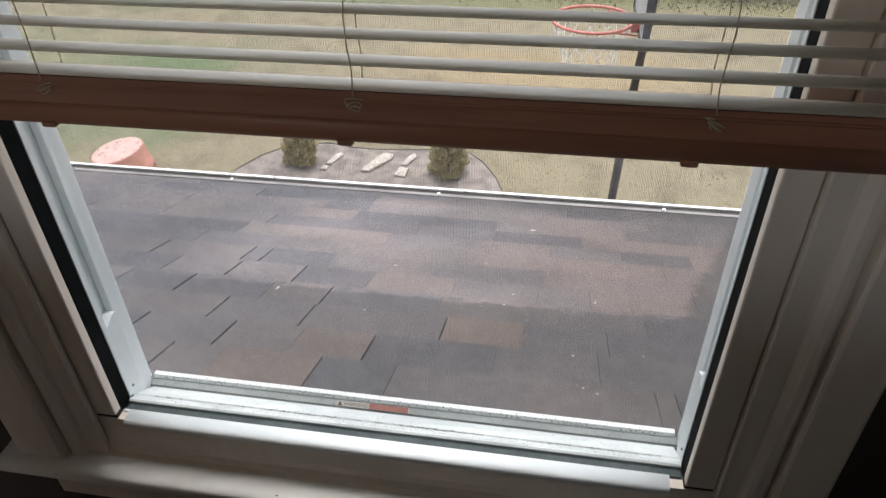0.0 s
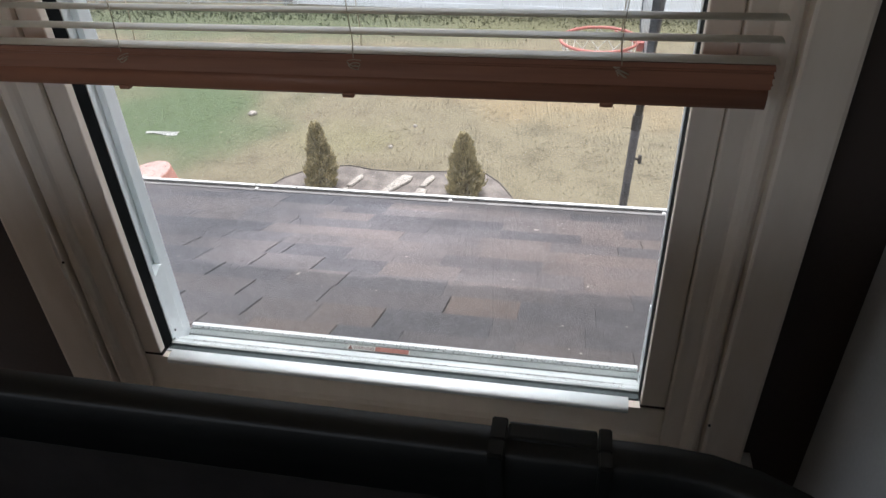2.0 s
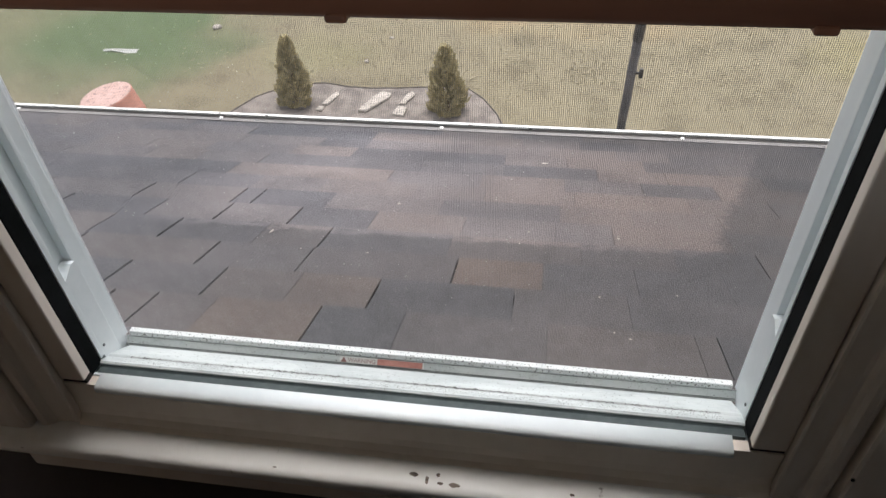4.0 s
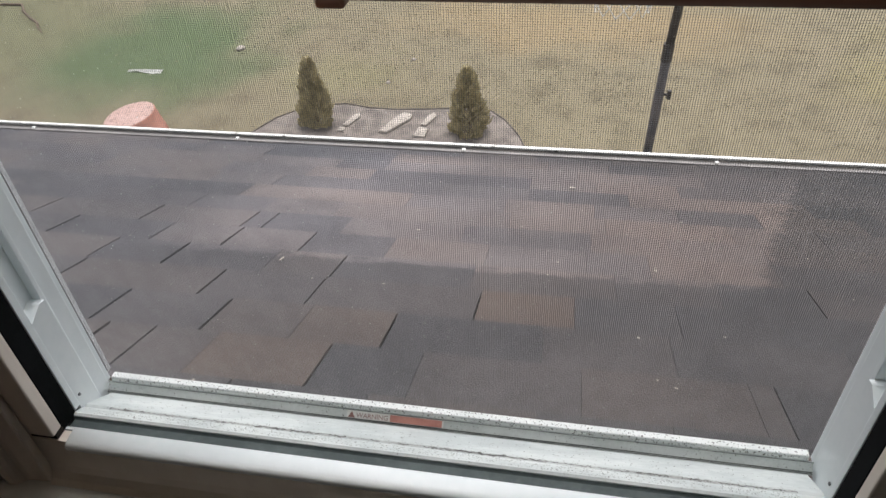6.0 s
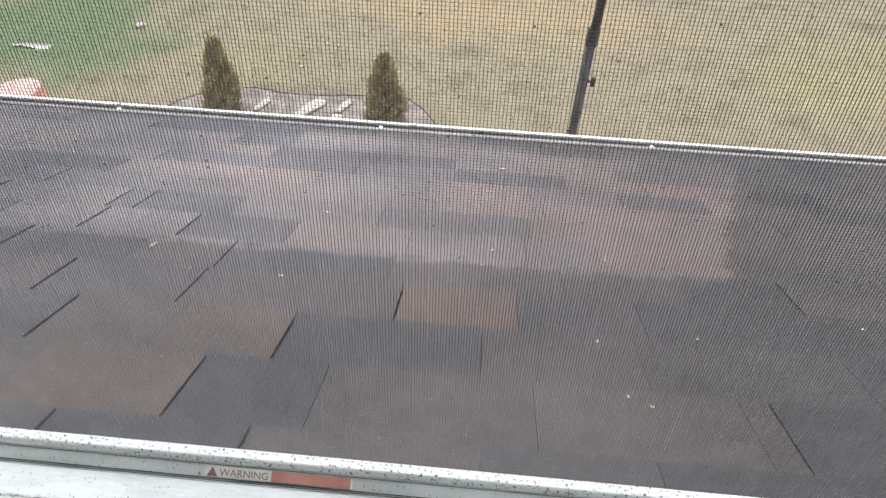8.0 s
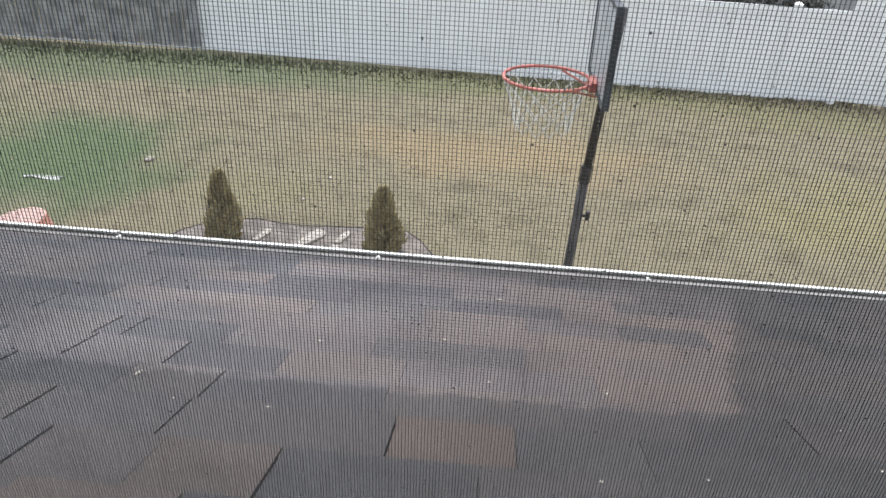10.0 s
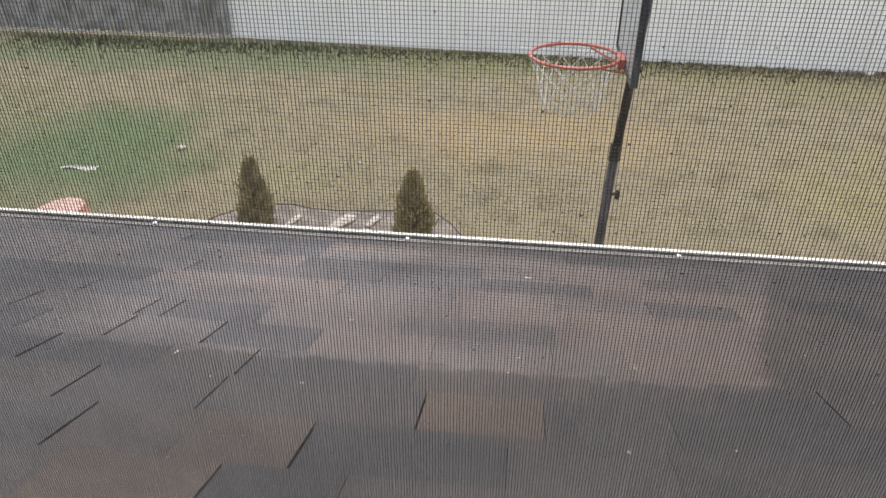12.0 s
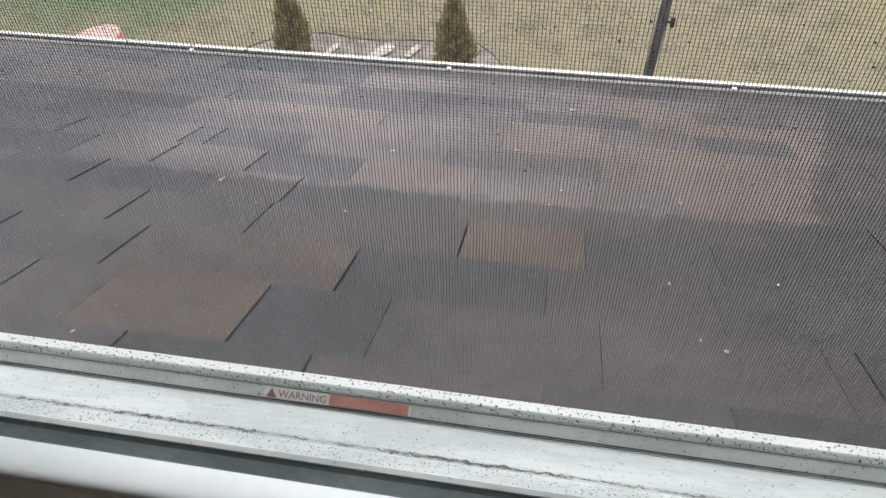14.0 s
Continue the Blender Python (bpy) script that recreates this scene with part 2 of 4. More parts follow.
def grass_material(name, blades=False):
    m = mat(name, (0.106, 0.089, 0.053), (0.166, 0.141, 0.089), 2.2, 42, 0.95, 0.0 if blades else 0.6, fine_amt=1.2)
    n, l = m.node_tree.nodes, m.node_tree.links
    b = n["Principled BSDF"]
    col = b.inputs["Base Color"].links[0].from_socket
    pos = n.new("ShaderNodeNewGeometry").outputs["Position"]
    wob = n.new("ShaderNodeTexNoise")
    wob.inputs["Scale"].default_value, wob.inputs["Detail"].default_value = 0.9, 5
    l.new(pos, wob.inputs["Vector"])
    off = n.new("ShaderNodeVectorMath")
    off.operation = "MULTIPLY_ADD"
    l.new(wob.outputs["Color"], off.inputs[0])
    off.inputs[1].default_value = (2.2, 2.2, 0)
    l.new(pos, off.inputs[2])

    def spot(cx, cy, rx, ry, colour, amount, colour_in):
        sub = n.new("ShaderNodeVectorMath")
        sub.operation = "SUBTRACT"
        l.new(off.outputs["Vector"], sub.inputs[0])
        sub.inputs[1].default_value = (cx + 1.1, cy + 1.1, 0)
        sc = n.new("ShaderNodeVectorMath")
        sc.operation = "MULTIPLY"
        l.new(sub.outputs["Vector"], sc.inputs[0])
        sc.inputs[1].default_value = (1 / rx, 1 / ry, 0)
        ln = n.new("ShaderNodeVectorMath")
        ln.operation = "LENGTH"
        l.new(sc.outputs["Vector"], ln.inputs[0])
        r = n.new("ShaderNodeMapRange")
        r.interpolation_type = "SMOOTHSTEP"
        r.inputs["From Min"].default_value, r.inputs["From Max"].default_value = 0.35, 1.15
        r.inputs["To Min"].default_value, r.inputs["To Max"].default_value = amount, 0
        l.new(ln.outputs["Value"], r.inputs["Value"])
        mx = n.new("ShaderNodeMix")
        mx.data_type = "RGBA"
        l.new(r.outputs["Result"], mx.inputs["Factor"])
        l.new(colour_in, mx.inputs[6])
        mx.inputs[7].default_value = (*colour, 1)
        return mx.outputs[2]

    col = spot(-6.134, 8.801, 2.2, 2.2, (0.068, 0.100, 0.042), 0.92, col)
    col = spot(-9.813, 9.056, 3.0, 3.0, (0.11, 0.12, 0.055), 0.6, col)
    col = spot(-7.449, 13.662, 7.5, 1.5, (0.085, 0.105, 0.052), 0.85, col)
    col = spot(0.697, 13.847, 5.0, 0.9, (0.115, 0.115, 0.055), 0.75, col)
    col = spot(5.31, 13.174, 4.0, 1.1, (0.14, 0.13, 0.062), 0.6, col)
    col = spot(4.982, 8.64, 1.7, 1.8, (0.19, 0.165, 0.07), 0.45, col)
    col = spot(0.132, 10.122, 3.2, 1.2, (0.225, 0.165, 0.088), 0.6, col)
    col = spot(-3.156, 8.253, 1.2, 0.9, (0.17, 0.155, 0.08), 0.5, col)
    l.new(col, b.inputs["Base Color"])
    return m


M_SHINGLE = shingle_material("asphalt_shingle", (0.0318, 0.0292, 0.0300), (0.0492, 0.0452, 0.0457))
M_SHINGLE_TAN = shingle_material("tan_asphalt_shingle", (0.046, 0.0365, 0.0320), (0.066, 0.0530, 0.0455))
M_GRASS = grass_material("dormant_grass")
M_BLADES = grass_material("grass_blades", True)


# ---------- mesh helpers ----------
def bx(bm, x0, x1, y0, y1, z0, z1):
    vs = [bm.verts.new((x, y, z)) for x in (x0, x1) for y in (y0, y1) for z in (z0, z1)]
    for f in ((0, 1, 3, 2), (4, 6, 7, 5), (0, 4, 5, 1), (2, 3, 7, 6), (0, 2, 6, 4), (1, 5, 7, 3)):
        bm.faces.new([vs[i] for i in f])
    return bm


def box(x0, x1, y0, y1, z0, z1, bevel=0.0, seg=2):
    bm = bx(bmesh.new(), x0, x1, y0, y1, z0, z1)
    if bevel:
        bmesh.ops.bevel(bm, geom=bm.edges[:], offset=bevel, segments=seg, profile=0.6, affect="EDGES")
    return bm


def prism(profile, a0, a1, axis):
    """A closed outline drawn out along one axis: 'x' takes (y, z) pairs, 'z' takes (x, y), 'y' takes (x, z)."""
    bm = bmesh.new()
    put = {"x": lambda p, a: (a, p[0], p[1]), "z": lambda p, a: (p[0], p[1], a), "y": lambda p, a: (p[0], a, p[1])}[axis]
    r0 = [bm.verts.new(put(p, a0)) for p in profile]
    r1 = [bm.verts.new(put(p, a1)) for p in profile]
    k = len(profile)
    for i in range(k):
        bm.faces.new((r0[i], r0[(i + 1) % k], r1[(i + 1) % k], r1[i]))
    bm.faces.new(r0)
    bm.faces.new(r1)
    bmesh.ops.recalc_face_normals(bm, faces=bm.faces[:])
    return bm


def tube(bm, pts, r, sides=8, close=False):
    pts = [Vector(p) for p in pts]
    rings = []
    k = len(pts)
    rad = r if isinstance(r, (list, tuple)) else [r] * k
    for i, p in enumerate(pts):
        a = pts[(i - 1) % k] if (i or close) else p
        b = pts[(i + 1) % k] if (i < k - 1 or close) else p
        d = (b - a).normalized()
        side = d.cross(Vector((0.03, 0.02, 1)) if abs(d.z) < 0.95 else Vector((1, 0, 0))).normalized()
        up = side.cross(d)
        rings.append([bm.verts.new(p + rad[i] * (math.cos(2 * math.pi * j / sides) * side + math.sin(2 * math.pi * j / sides) * up)) for j in range(sides)])
    for i in range(k if close else k - 1):
        q, s = rings[i], rings[(i + 1) % k]
        for j in range(sides):
            bm.faces.new((q[j], q[(j + 1) % sides], s[(j + 1) % sides], s[j]))
    if not close:
        bm.faces.new(rings[0][::-1])
        bm.faces.new(rings[-1])
    bmesh.ops.recalc_face_normals(bm, faces=bm.faces[:])
    return bm


def lathe(profile, sides=32):
    bm = bmesh.new()
    rings = [[bm.verts.new((r * math.cos(2 * math.pi * j / sides), r * math.sin(2 * math.pi * j / sides), z)) for j in range(sides)] for r, z in profile]
    for q, s in zip(rings, rings[1:]):
        for j in range(sides):
            bm.faces.new((q[j], q[(j + 1) % sides], s[(j + 1) % sides], s[j]))
    bm.faces.new(rings[0][::-1])
    bm.faces.new(rings[-1])
    bmesh.ops.recalc_face_normals(bm, faces=bm.faces[:])
    return bm


def mesh_of(name, bm, material, smooth=False):
    me = bpy.data.meshes.new(name)
    bm.to_mesh(me)
    bm.free()
    me.materials.append(material)
    if smooth:
        me.polygons.foreach_set("use_smooth", [True] * len(me.polygons))
    return me


def part(name, bm, material, parent, label="", smooth=False):
    ob = new(name, mesh_of(name, bm, material, smooth))
    ob.parent = parent
    return tagged(ob, label)


def thing(name, label, category, at=(0, 0, 0), group="", kind=""):
    ob = new(name)
    ob.empty_display_size = 0.1
    ob.location = at
    return tagged(ob, label, category, group, kind)


def structure(name, bm, material, label, category):
    return tagged(new(name, mesh_of(name, bm, material)), label, category, kind="structure")


def quads(name, verts, material, corners=4):
    me = bpy.data.meshes.new(name)
    k = len(verts) // corners
    me.from_pydata(verts, [], [tuple(range(corners * i, corners * i + corners)) for i in range(k)])
    me.materials.append(material)
    return me


# ---------- room shell ----------
OL, OR, OB, OT = -0.436, 0.424, 3.690, 5.00
FLOOR, CEIL = 2.86, 5.30
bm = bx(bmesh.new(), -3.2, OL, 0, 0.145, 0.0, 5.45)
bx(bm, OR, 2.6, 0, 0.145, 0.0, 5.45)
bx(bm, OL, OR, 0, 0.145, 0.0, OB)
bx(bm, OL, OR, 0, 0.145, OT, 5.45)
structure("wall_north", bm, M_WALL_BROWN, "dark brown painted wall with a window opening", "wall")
structure("wall_east", box(0.60, 0.72, -2.0, -0.003, FLOOR, CEIL), M_WALL_PALE, "pale grey painted side wall beside the window", "wall")
structure("wall_west", box(-1.95, -1.83, -2.0, -0.003, FLOOR, CEIL), M_WALL, "warm tan painted side wall", "wall")
# Unseen opening, added so daylight from behind reaches the window trim.
bm = bx(bmesh.new(), -1.95, -1.70, -2.12, -2.003, FLOOR, CEIL)
bx(bm, -0.10, 0.78, -2.12, -2.003, FLOOR, CEIL)
bx(bm, -1.70, -0.10, -2.12, -2.003, FLOOR, 3.45)
bx(bm, -1.70, -0.10, -2.12, -2.003, 4.95, CEIL)
structure("wall_south", bm, M_WALL, "warm tan painted back wall with a plain opening", "wall")
structure("floor", box(-1.95, 0.78, -2.12, -0.003, FLOOR - 0.15, FLOOR - 0.003), M_FLOOR, "light brown wooden floor of the upstairs room", "floor")
structure("ceiling", box(-1.95, 0.78, -2.12, -0.003, CEIL + 0.003, CEIL + 0.15), M_CEIL, "plain white ceiling", "ceiling")

bm = bx(bmesh.new(), -3.2, OL, 0.1455, 0.1515, 3.70, 5.45)
bx(bm, OR, 2.6, 0.1455, 0.1515, 3.70, 5.45)
bx(bm, OL, OR, 0.1455, 0.1515, OT, 5.45)
structure("wall_siding", bm, M_SIDING_W, "white siding on the outside of the house wall", "wall")
bm = bx(bmesh.new(), -3.2, 2.6, -2.12, -0.002, 0.0, FLOOR - 0.152)
bx(bm, -3.2, -1.952, -2.12, -0.002, FLOOR - 0.15, 5.45)
bx(bm, 0.7805, 2.6, -2.12, -0.002, FLOOR - 0.15, 5.45)
structure("house_body", bm, M_SIDING_W, "plain white siding body of the house", "house")
structure("house_roof", prism([(-2.3, 5.452), (0.17, 5.452), (-1.06, 6.4)], -3.5, 2.9, "x"), M_ROOFFAR, "plain dark shingle roof of the house", "roof")

# ---------- window, its frame and trim ----------
win = thing("window_1", "white vinyl double-hung window with its lower sash raised", "window", (0, 0.06, 3.70), kind="structure")


def wpart(name, bm, material, label="", smooth=False):
    """A part given in world places, under the window."""
    bmesh.ops.translate(bm, verts=bm.verts[:], vec=(0, -0.06, -3.70))
    return part(name, bm, material, win, label, smooth)


# rounded sill nose, seal groove, sloping sill
nose = [(0.0160, 3.7610), (0.0160, 3.7732), (0.0148, 3.7738), (0.0020, 3.7726), (-0.0020, 3.7718), (-0.0046, 3.7702), (-0.0058, 3.7680), (-0.0060, 3.7655), (-0.0054, 3.7630), (-0.0036, 3.7614), (-0.0010, 3.7610)]
wpart("sill_nose", prism(nose, -0.3705, 0.3505, "x"), M_VINYL, "rounded white vinyl sill lip", True)
wpart("sill_back", prism([(0.0125, 3.762), (0.0158, 3.762), (0.0158, 3.7735), (0.0125, 3.7735)], -0.3795, -0.3710, "x"), M_VINYL)
wpart("seal", prism([(0.0162, 3.750), (0.0162, 3.7715), (0.0185, 3.7698), (0.0270, 3.7698), (0.0293, 3.7718), (0.0293, 3.750)], -0.3795, 0.3655, "x"), M_GROOVE, "grey-green rubber sill seal")
sill = [(0.0296, 3.735), (0.0296, 3.7735), (0.0325, 3.7748), (0.0445, 3.7680), (0.0465, 3.7658), (0.0505, 3.7658), (0.0550, 3.7630), (0.0860, 3.7405), (0.0875, 3.7374), (0.110, 3.7370), (0.110, 3.692), (0.0296, 3.692)]
wpart("sill", prism(sill, -0.3815, 0.3675, "x"), M_VINYL_DIRTY, "weathered sloping vinyl sill with dirt")
gr = random.Random(5)


def sill_z(y):
    pts = sill[1:10]
    for (a, za), (b, zb) in zip(pts, pts[1:]):
        if a <= y <= b:
            return za + (zb - za) * (y - a) / max(b - a, 1e-6)
    return 3.741


M_GRIME = mat("sill_grime", (0.13, 0.13, 0.12), (0.46, 0.47, 0.455), 90, 600, 0.9, 0.2, fine_amt=0.7)
bm = bmesh.new()
x, last = -0.352, None
while x < 0.345:
    w = 0.0003 + 0.0006 * abs(gr.gauss(0, 1)) + 0.0004 * (1 + math.sin(x * 31))
    yc = 0.0485 + gr.gauss(0, 0.0003)
    za = max(sill_z(yc - w), sill_z(yc), sill_z(yc + w)) + 0.0002
    row = (bm.verts.new((x, yc - w * gr.uniform(0.3, 1), za)), bm.verts.new((x, yc + w * gr.uniform(0.3, 1), za)))
    if last:
        bm.faces.new((last[0], row[0], row[1], last[1]))
    last = row
    x += gr.uniform(0.0012, 0.004)
wpart("grime_line", bm, M_GRIME, "dark grime caught along the sill groove")
bm = bmesh.new()
for i in range(2300):
    near = gr.random()
    x0, y0 = gr.uniform(-0.36, 0.345), gr.uniform(0.0335, 0.0445) if near < 0.55 else 0.0485 + gr.gauss(0, 0.0016) if near < 0.85 else gr.uniform(0.052, 0.078)
    r = gr.uniform(0.00015, 0.00055)
    z0 = max(sill_z(y0 - r), sill_z(y0 + r)) + 0.00025
    bm.faces.new([bm.verts.new((x0 + r * gr.uniform(0.6, 1.3) * math.cos(a), y0 + r * gr.uniform(0.6, 1.2) * math.sin(a), z0)) for a in (0, 1.2, 2.5, 3.8, 5.0)])
tagged(wpart("dirt_specks", bm, M_GRIME, "scattered dirt specks"), kind="stuff")
for s, xe, xo in ((-1, -0.3795, OL), (1, 0.3655, OR)):
    d = s * 0.016
    lo = lambda a, b: (min(a, b), max(a, b))
    g0, g1 = lo(xe + s * 0.001, xe + s * 0.020)
    wpart("gasket", box(g0, g1, 0.0125, 0.0335, 3.772, 4.96), M_GASKET, "black rubber weather strip")
    wpart("jamb_channel", box(*lo(xe + d + s * 0.0005, xo - s * 0.001), 0.0345, 0.0972, 3.70, 4.96), M_VINYL, "recessed white balance channel")
    back = s * (0.009 if s < 0 else 0.0075)
    wpart("jamb_strip", box(*lo(xe, xe + d), 0.034, 0.0425, 3.776, 4.96, 0.001), M_VINYL)
    wpart("jamb_outer_strip", box(*lo(xe + back, xe + d), 0.076, 0.0965, 3.735, 4.96, 0.0012), M_VINYL)
    wpart("jamb_step", box(*lo(xe + s * 0.006, xe + d), 0.070, 0.0755, 3.735, 4.96, 0.001), M_VINYL)
    blk = [(0.043, 3.742), (0.0695, 3.742), (0.0695, 3.905), (0.062, 3.9065), (0.043, 3.896)]
    wpart("balance_shoe", prism(blk, *lo(xe + s * 0.002, xe + d), "x"), M_VINYL, "white sash balance block at the foot of the jamb")
    wpart("shoe_screw", box(*lo(xe + s * 0.0005, xe + s * 0.002), 0.0475, 0.0500, 3.7835, 3.786), M_BOX)
wpart("head", box(OL + 0.001, OR - 0.001, 0.0125, 0.148, 4.962, 4.999), M_VINYL)
for nm, y0, z0, z1 in (("raised_sash", 0.036, 4.52, 4.955), ("top_sash", 0.060, 4.44, 4.955)):
    bm = bx(bmesh.new(), -0.374, -0.334, y0, y0 + 0.02, z0, z1)
    bx(bm, 0.320, 0.360, y0, y0 + 0.02, z0, z1)
    bx(bm, -0.334, 0.320, y0, y0 + 0.02, z0, z0 + 0.045)
    bx(bm, -0.334, 0.320, y0, y0 + 0.02, z1 - 0.04, z1)
    wpart(nm, bm, M_VINYL, "white vinyl sash frame")
glass = bpy.data.materials.new("clear_glass")
glass.use_nodes = True
gb = glass.node_tree.nodes["Principled BSDF"]
gb.inputs["Transmission Weight"].default_value, gb.inputs["Roughness"].default_value, gb.inputs["IOR"].default_value = 1.0, 0.0, 1.45
for y0, z0 in ((0.044, 4.565), (0.068, 4.485)):
    pane = wpart("pane", box(-0.334, 0.320, y0, y0 + 0.004, z0, 4.915), glass, "clear glass pane")
    pane.visible_shadow = False

# wooden trim round the window
trim = thing("window_trim", "cream painted wooden casing and stool round the window", "trim", (0, 0, 3.70), kind="structure")


def tpart(name, bm, material, label="", smooth=False):
    bmesh.ops.translate(bm, verts=bm.verts[:], vec=(0, 0, -3.70))
    return part(name, bm, material, trim, label, smooth)


def casing_profile(inner, groove, outer):
    u = lambda f: inner + (groove - inner) * f
    v = lambda f: groove + (outer - groove) * f
    return [(inner, -0.0005), (inner, -0.009), (u(0.04), -0.0105), (u(0.42), -0.0115), (u(0.50), -0.0125), (u(0.58), -0.0165), (u(0.68), -0.0195),
            (u(0.80), -0.0205), (u(0.90), -0.0185), (u(0.97), -0.0135), (u(1.0), -0.0125), (v(0.03), -0.025), (v(0.09), -0.0270), (v(0.5), -0.0275), (v(0.90), -0.028), (v(0.98), -0.0255), (v(1.0), -0.020), (v(1.0), -0.0005)]


tpart("casing", prism(casing_profile(-0.4120, -0.4675, -0.5425), 3.7035, 5.08, "z"), M_PAINT, "moulded cream painted side casing")
tpart("casing", prism(casing_profile(0.4015, 0.4540, 0.5115), 3.7035, 5.08, "z"), M_PAINT, "moulded cream painted side casing")
tpart("head_casing", box(-0.5425, 0.5115, -0.028, -0.0005, 5.081, 5.18, 0.003), M_PAINT)
for x0, x1 in ((-0.4110, -0.3805), (0.3665, 0.4005)):
    tpart("stop", box(x0, x1, -0.0025, 0.0120, 3.7785, 4.96, 0.0025, 3), M_PAINT, "painted wooden window stop")
    tpart("stop_gap", box(x0, x1, 0.0005, 0.0120, 3.7720, 3.7780), M_GAP, "dark gap under the stop")
tpart("jamb_lining", box(OL + 0.0005, -0.4125, 0.0005, 0.0122, 3.7035, 4.96), M_PAINT)
tpart("jamb_lining", box(0.4020, OR - 0.0005, 0.0005, 0.0122, 3.7035, 4.96), M_PAINT)
riser = [(0.012, 3.7035), (0.012, 3.7715), (-0.001, 3.7715), (-0.0015, 3.7690), (-0.0010, 3.7250), (-0.003, 3.7150), (-0.008, 3.7070), (-0.014, 3.7035)]
tpart("riser", prism(riser, -0.4115, 0.4010, "x"), M_PAINT, "cream painted riser under the sill lip")
stool = [(0.0118, 3.7030), (-0.040, 3.7030), (-0.046, 3.7015), (-0.0495, 3.697), (-0.0500, 3.690), (-0.0490, 3.684), (-0.045, 3.680), (-0.036, 3.679), (0.0118, 3.679)]
tpart("stool", prism(stool, -0.5645, 0.5290, "x"), M_STOOL, "worn white painted stool with chips", True)
tpart("apron", box(-0.515, 0.49, -0.018, -0.0005, 3.60, 3.6785, 0.003), M_PAINT)
for x, z in ((-0.4660, 3.969), (0.4570, 3.780)):
    tpart("nail_head", box(x - 0.0015, x + 0.0015, -0.0285, -0.0265, z - 0.0015, z + 0.0015), M_GAP, "dark nail hole")
M_CHIP = mat("bare_chipped_wood", (0.10, 0.075, 0.058), (0.26, 0.205, 0.165), 120, 500, 0.8, 0.1)
for x, y, w, d in ((0.012, -0.030, 0.010, 0.006), (0.028, -0.036, 0.004, 0.012), (0.040, -0.028, 0.005, 0.005), (0.043, -0.038, 0.007, 0.004), (0.060, -0.0385, 0.012, 0.006), (0.190, -0.034, 0.006, 0.004), (0.262, -0.040, 0.004, 0.003), (-0.15, -0.041, 0.005, 0.002)):
    bm = bmesh.new()
    ring = [bm.verts.new((x + w * 0.5 * math.cos(a) * (0.7 + 0.5 * random.random()), y + d * 0.5 * math.sin(a) * (0.7 + 0.5 * random.random()), 3.7034)) for a in [i * math.pi / 5 for i in range(10)]]
    bm.faces.new(ring)
    tpart("paint_chip", bm, M_CHIP, "dark chipped spot in the paint")

# ---------- insect screen ----------
screen = thing("insect_screen", "fine grey insect screen in a white metal frame", "window screen", (0, 0.10, 3.74))


def spart(name, bm, material, label="", parent=None):
    bmesh.ops.translate(bm, verts=bm.verts[:], vec=(0, -0.10, -3.74))
    return part(name, bm, material, parent or screen, label)


rail = [(0.0880, 3.7376), (0.0880, 3.7385), (0.0900, 3.7388), (0.0905, 3.7398), (0.0975, 3.7462), (0.0982, 3.7462), (0.0982, 3.7376)]
spart("bottom_rail", prism(rail, -0.3960, 0.3745, "x"), M_GREY_AL, "ribbed grey lower screen rail")
spart("pull_rail", prism([(0.0984, 3.7400), (0.0984, 3.7478), (0.0994, 3.7482), (0.0996, 3.7512), (0.1004, 3.7520), (0.1070, 3.7520), (0.1078, 3.7512), (0.1078, 3.7400)], -0.3855, 0.3690, "x"), M_SPECK, "white upper edge of the rail with black specks")
for x0, x1 in ((-0.4165, -0.3970), (0.3755, 0.396)):
    spart("stile", box(x0, x1, 0.0980, 0.1095, 3.7380, 4.50, 0.001), M_VINYL, "white screen stile")
spart("top_rail", box(-0.3965, 0.375, 0.0980, 0.1095, 4.482, 4.50, 0.001), M_SPECK)
# woven wires, every one a thin square rod
PITCH, HALF = 0.00172, 0.000125
vs = []


def rod(a, b, u, v):
    c = [a + u + v, a - u + v, a - u - v, a + u - v, b + u + v, b - u + v, b - u - v, b + u - v]
    for q in ((0, 1, 5, 4), (1, 2, 6, 5), (2, 3, 7, 6), (3, 0, 4, 7)):
        vs.extend(c[i] for i in q)


ux, uy, uz = Vector((HALF, 0, 0)), Vector((0, HALF, 0)), Vector((0, 0, HALF))
wr = random.Random(17)
x = -0.3965
while x < 0.375:
    rod(Vector((x + wr.uniform(-0.00016, 0.00016), 0.0085, 0.0105)), Vector((x + wr.uniform(-0.00016, 0.00016), 0.0085, 0.745)), ux, uy)
    x += PITCH + wr.uniform(-0.00013, 0.00013)
z = 0.0130
while z < 0.743:
    rod(Vector((-0.3965, 0.0088, z)), Vector((0.375, 0.0088, z)), uz * 0.60, uy * 0.4)
    z += PITCH + wr.uniform(-0.00013, 0.00013)
web = new("mesh_web", quads("mesh_web", vs, M_MESH))
web.parent = screen
tagged(web, "fine woven grey mesh", kind="stuff")
M_DUST = mat("screen_dust", (0.30, 0.30, 0.29), (0.5, 0.5, 0.48), 90, 500, 0.9, 0.0)
dr = random.Random(9)
vs = []
for i in range(1500):
    cx, cz, r = dr.uniform(-0.36, 0.34), dr.uniform(0.02, 0.70), dr.uniform(0.0003, 0.0007)
    a = dr.uniform(0, 1.5)
    vs += [(cx + r * math.cos(a + k * 1.571) * dr.uniform(0.7, 1.3), 0.0081, cz + r * math.sin(a + k * 1.571) * dr.uniform(0.7, 1.3)) for k in range(4)]
dust = new("dust", quads("dust", vs, M_DUST))
dust.parent = screen
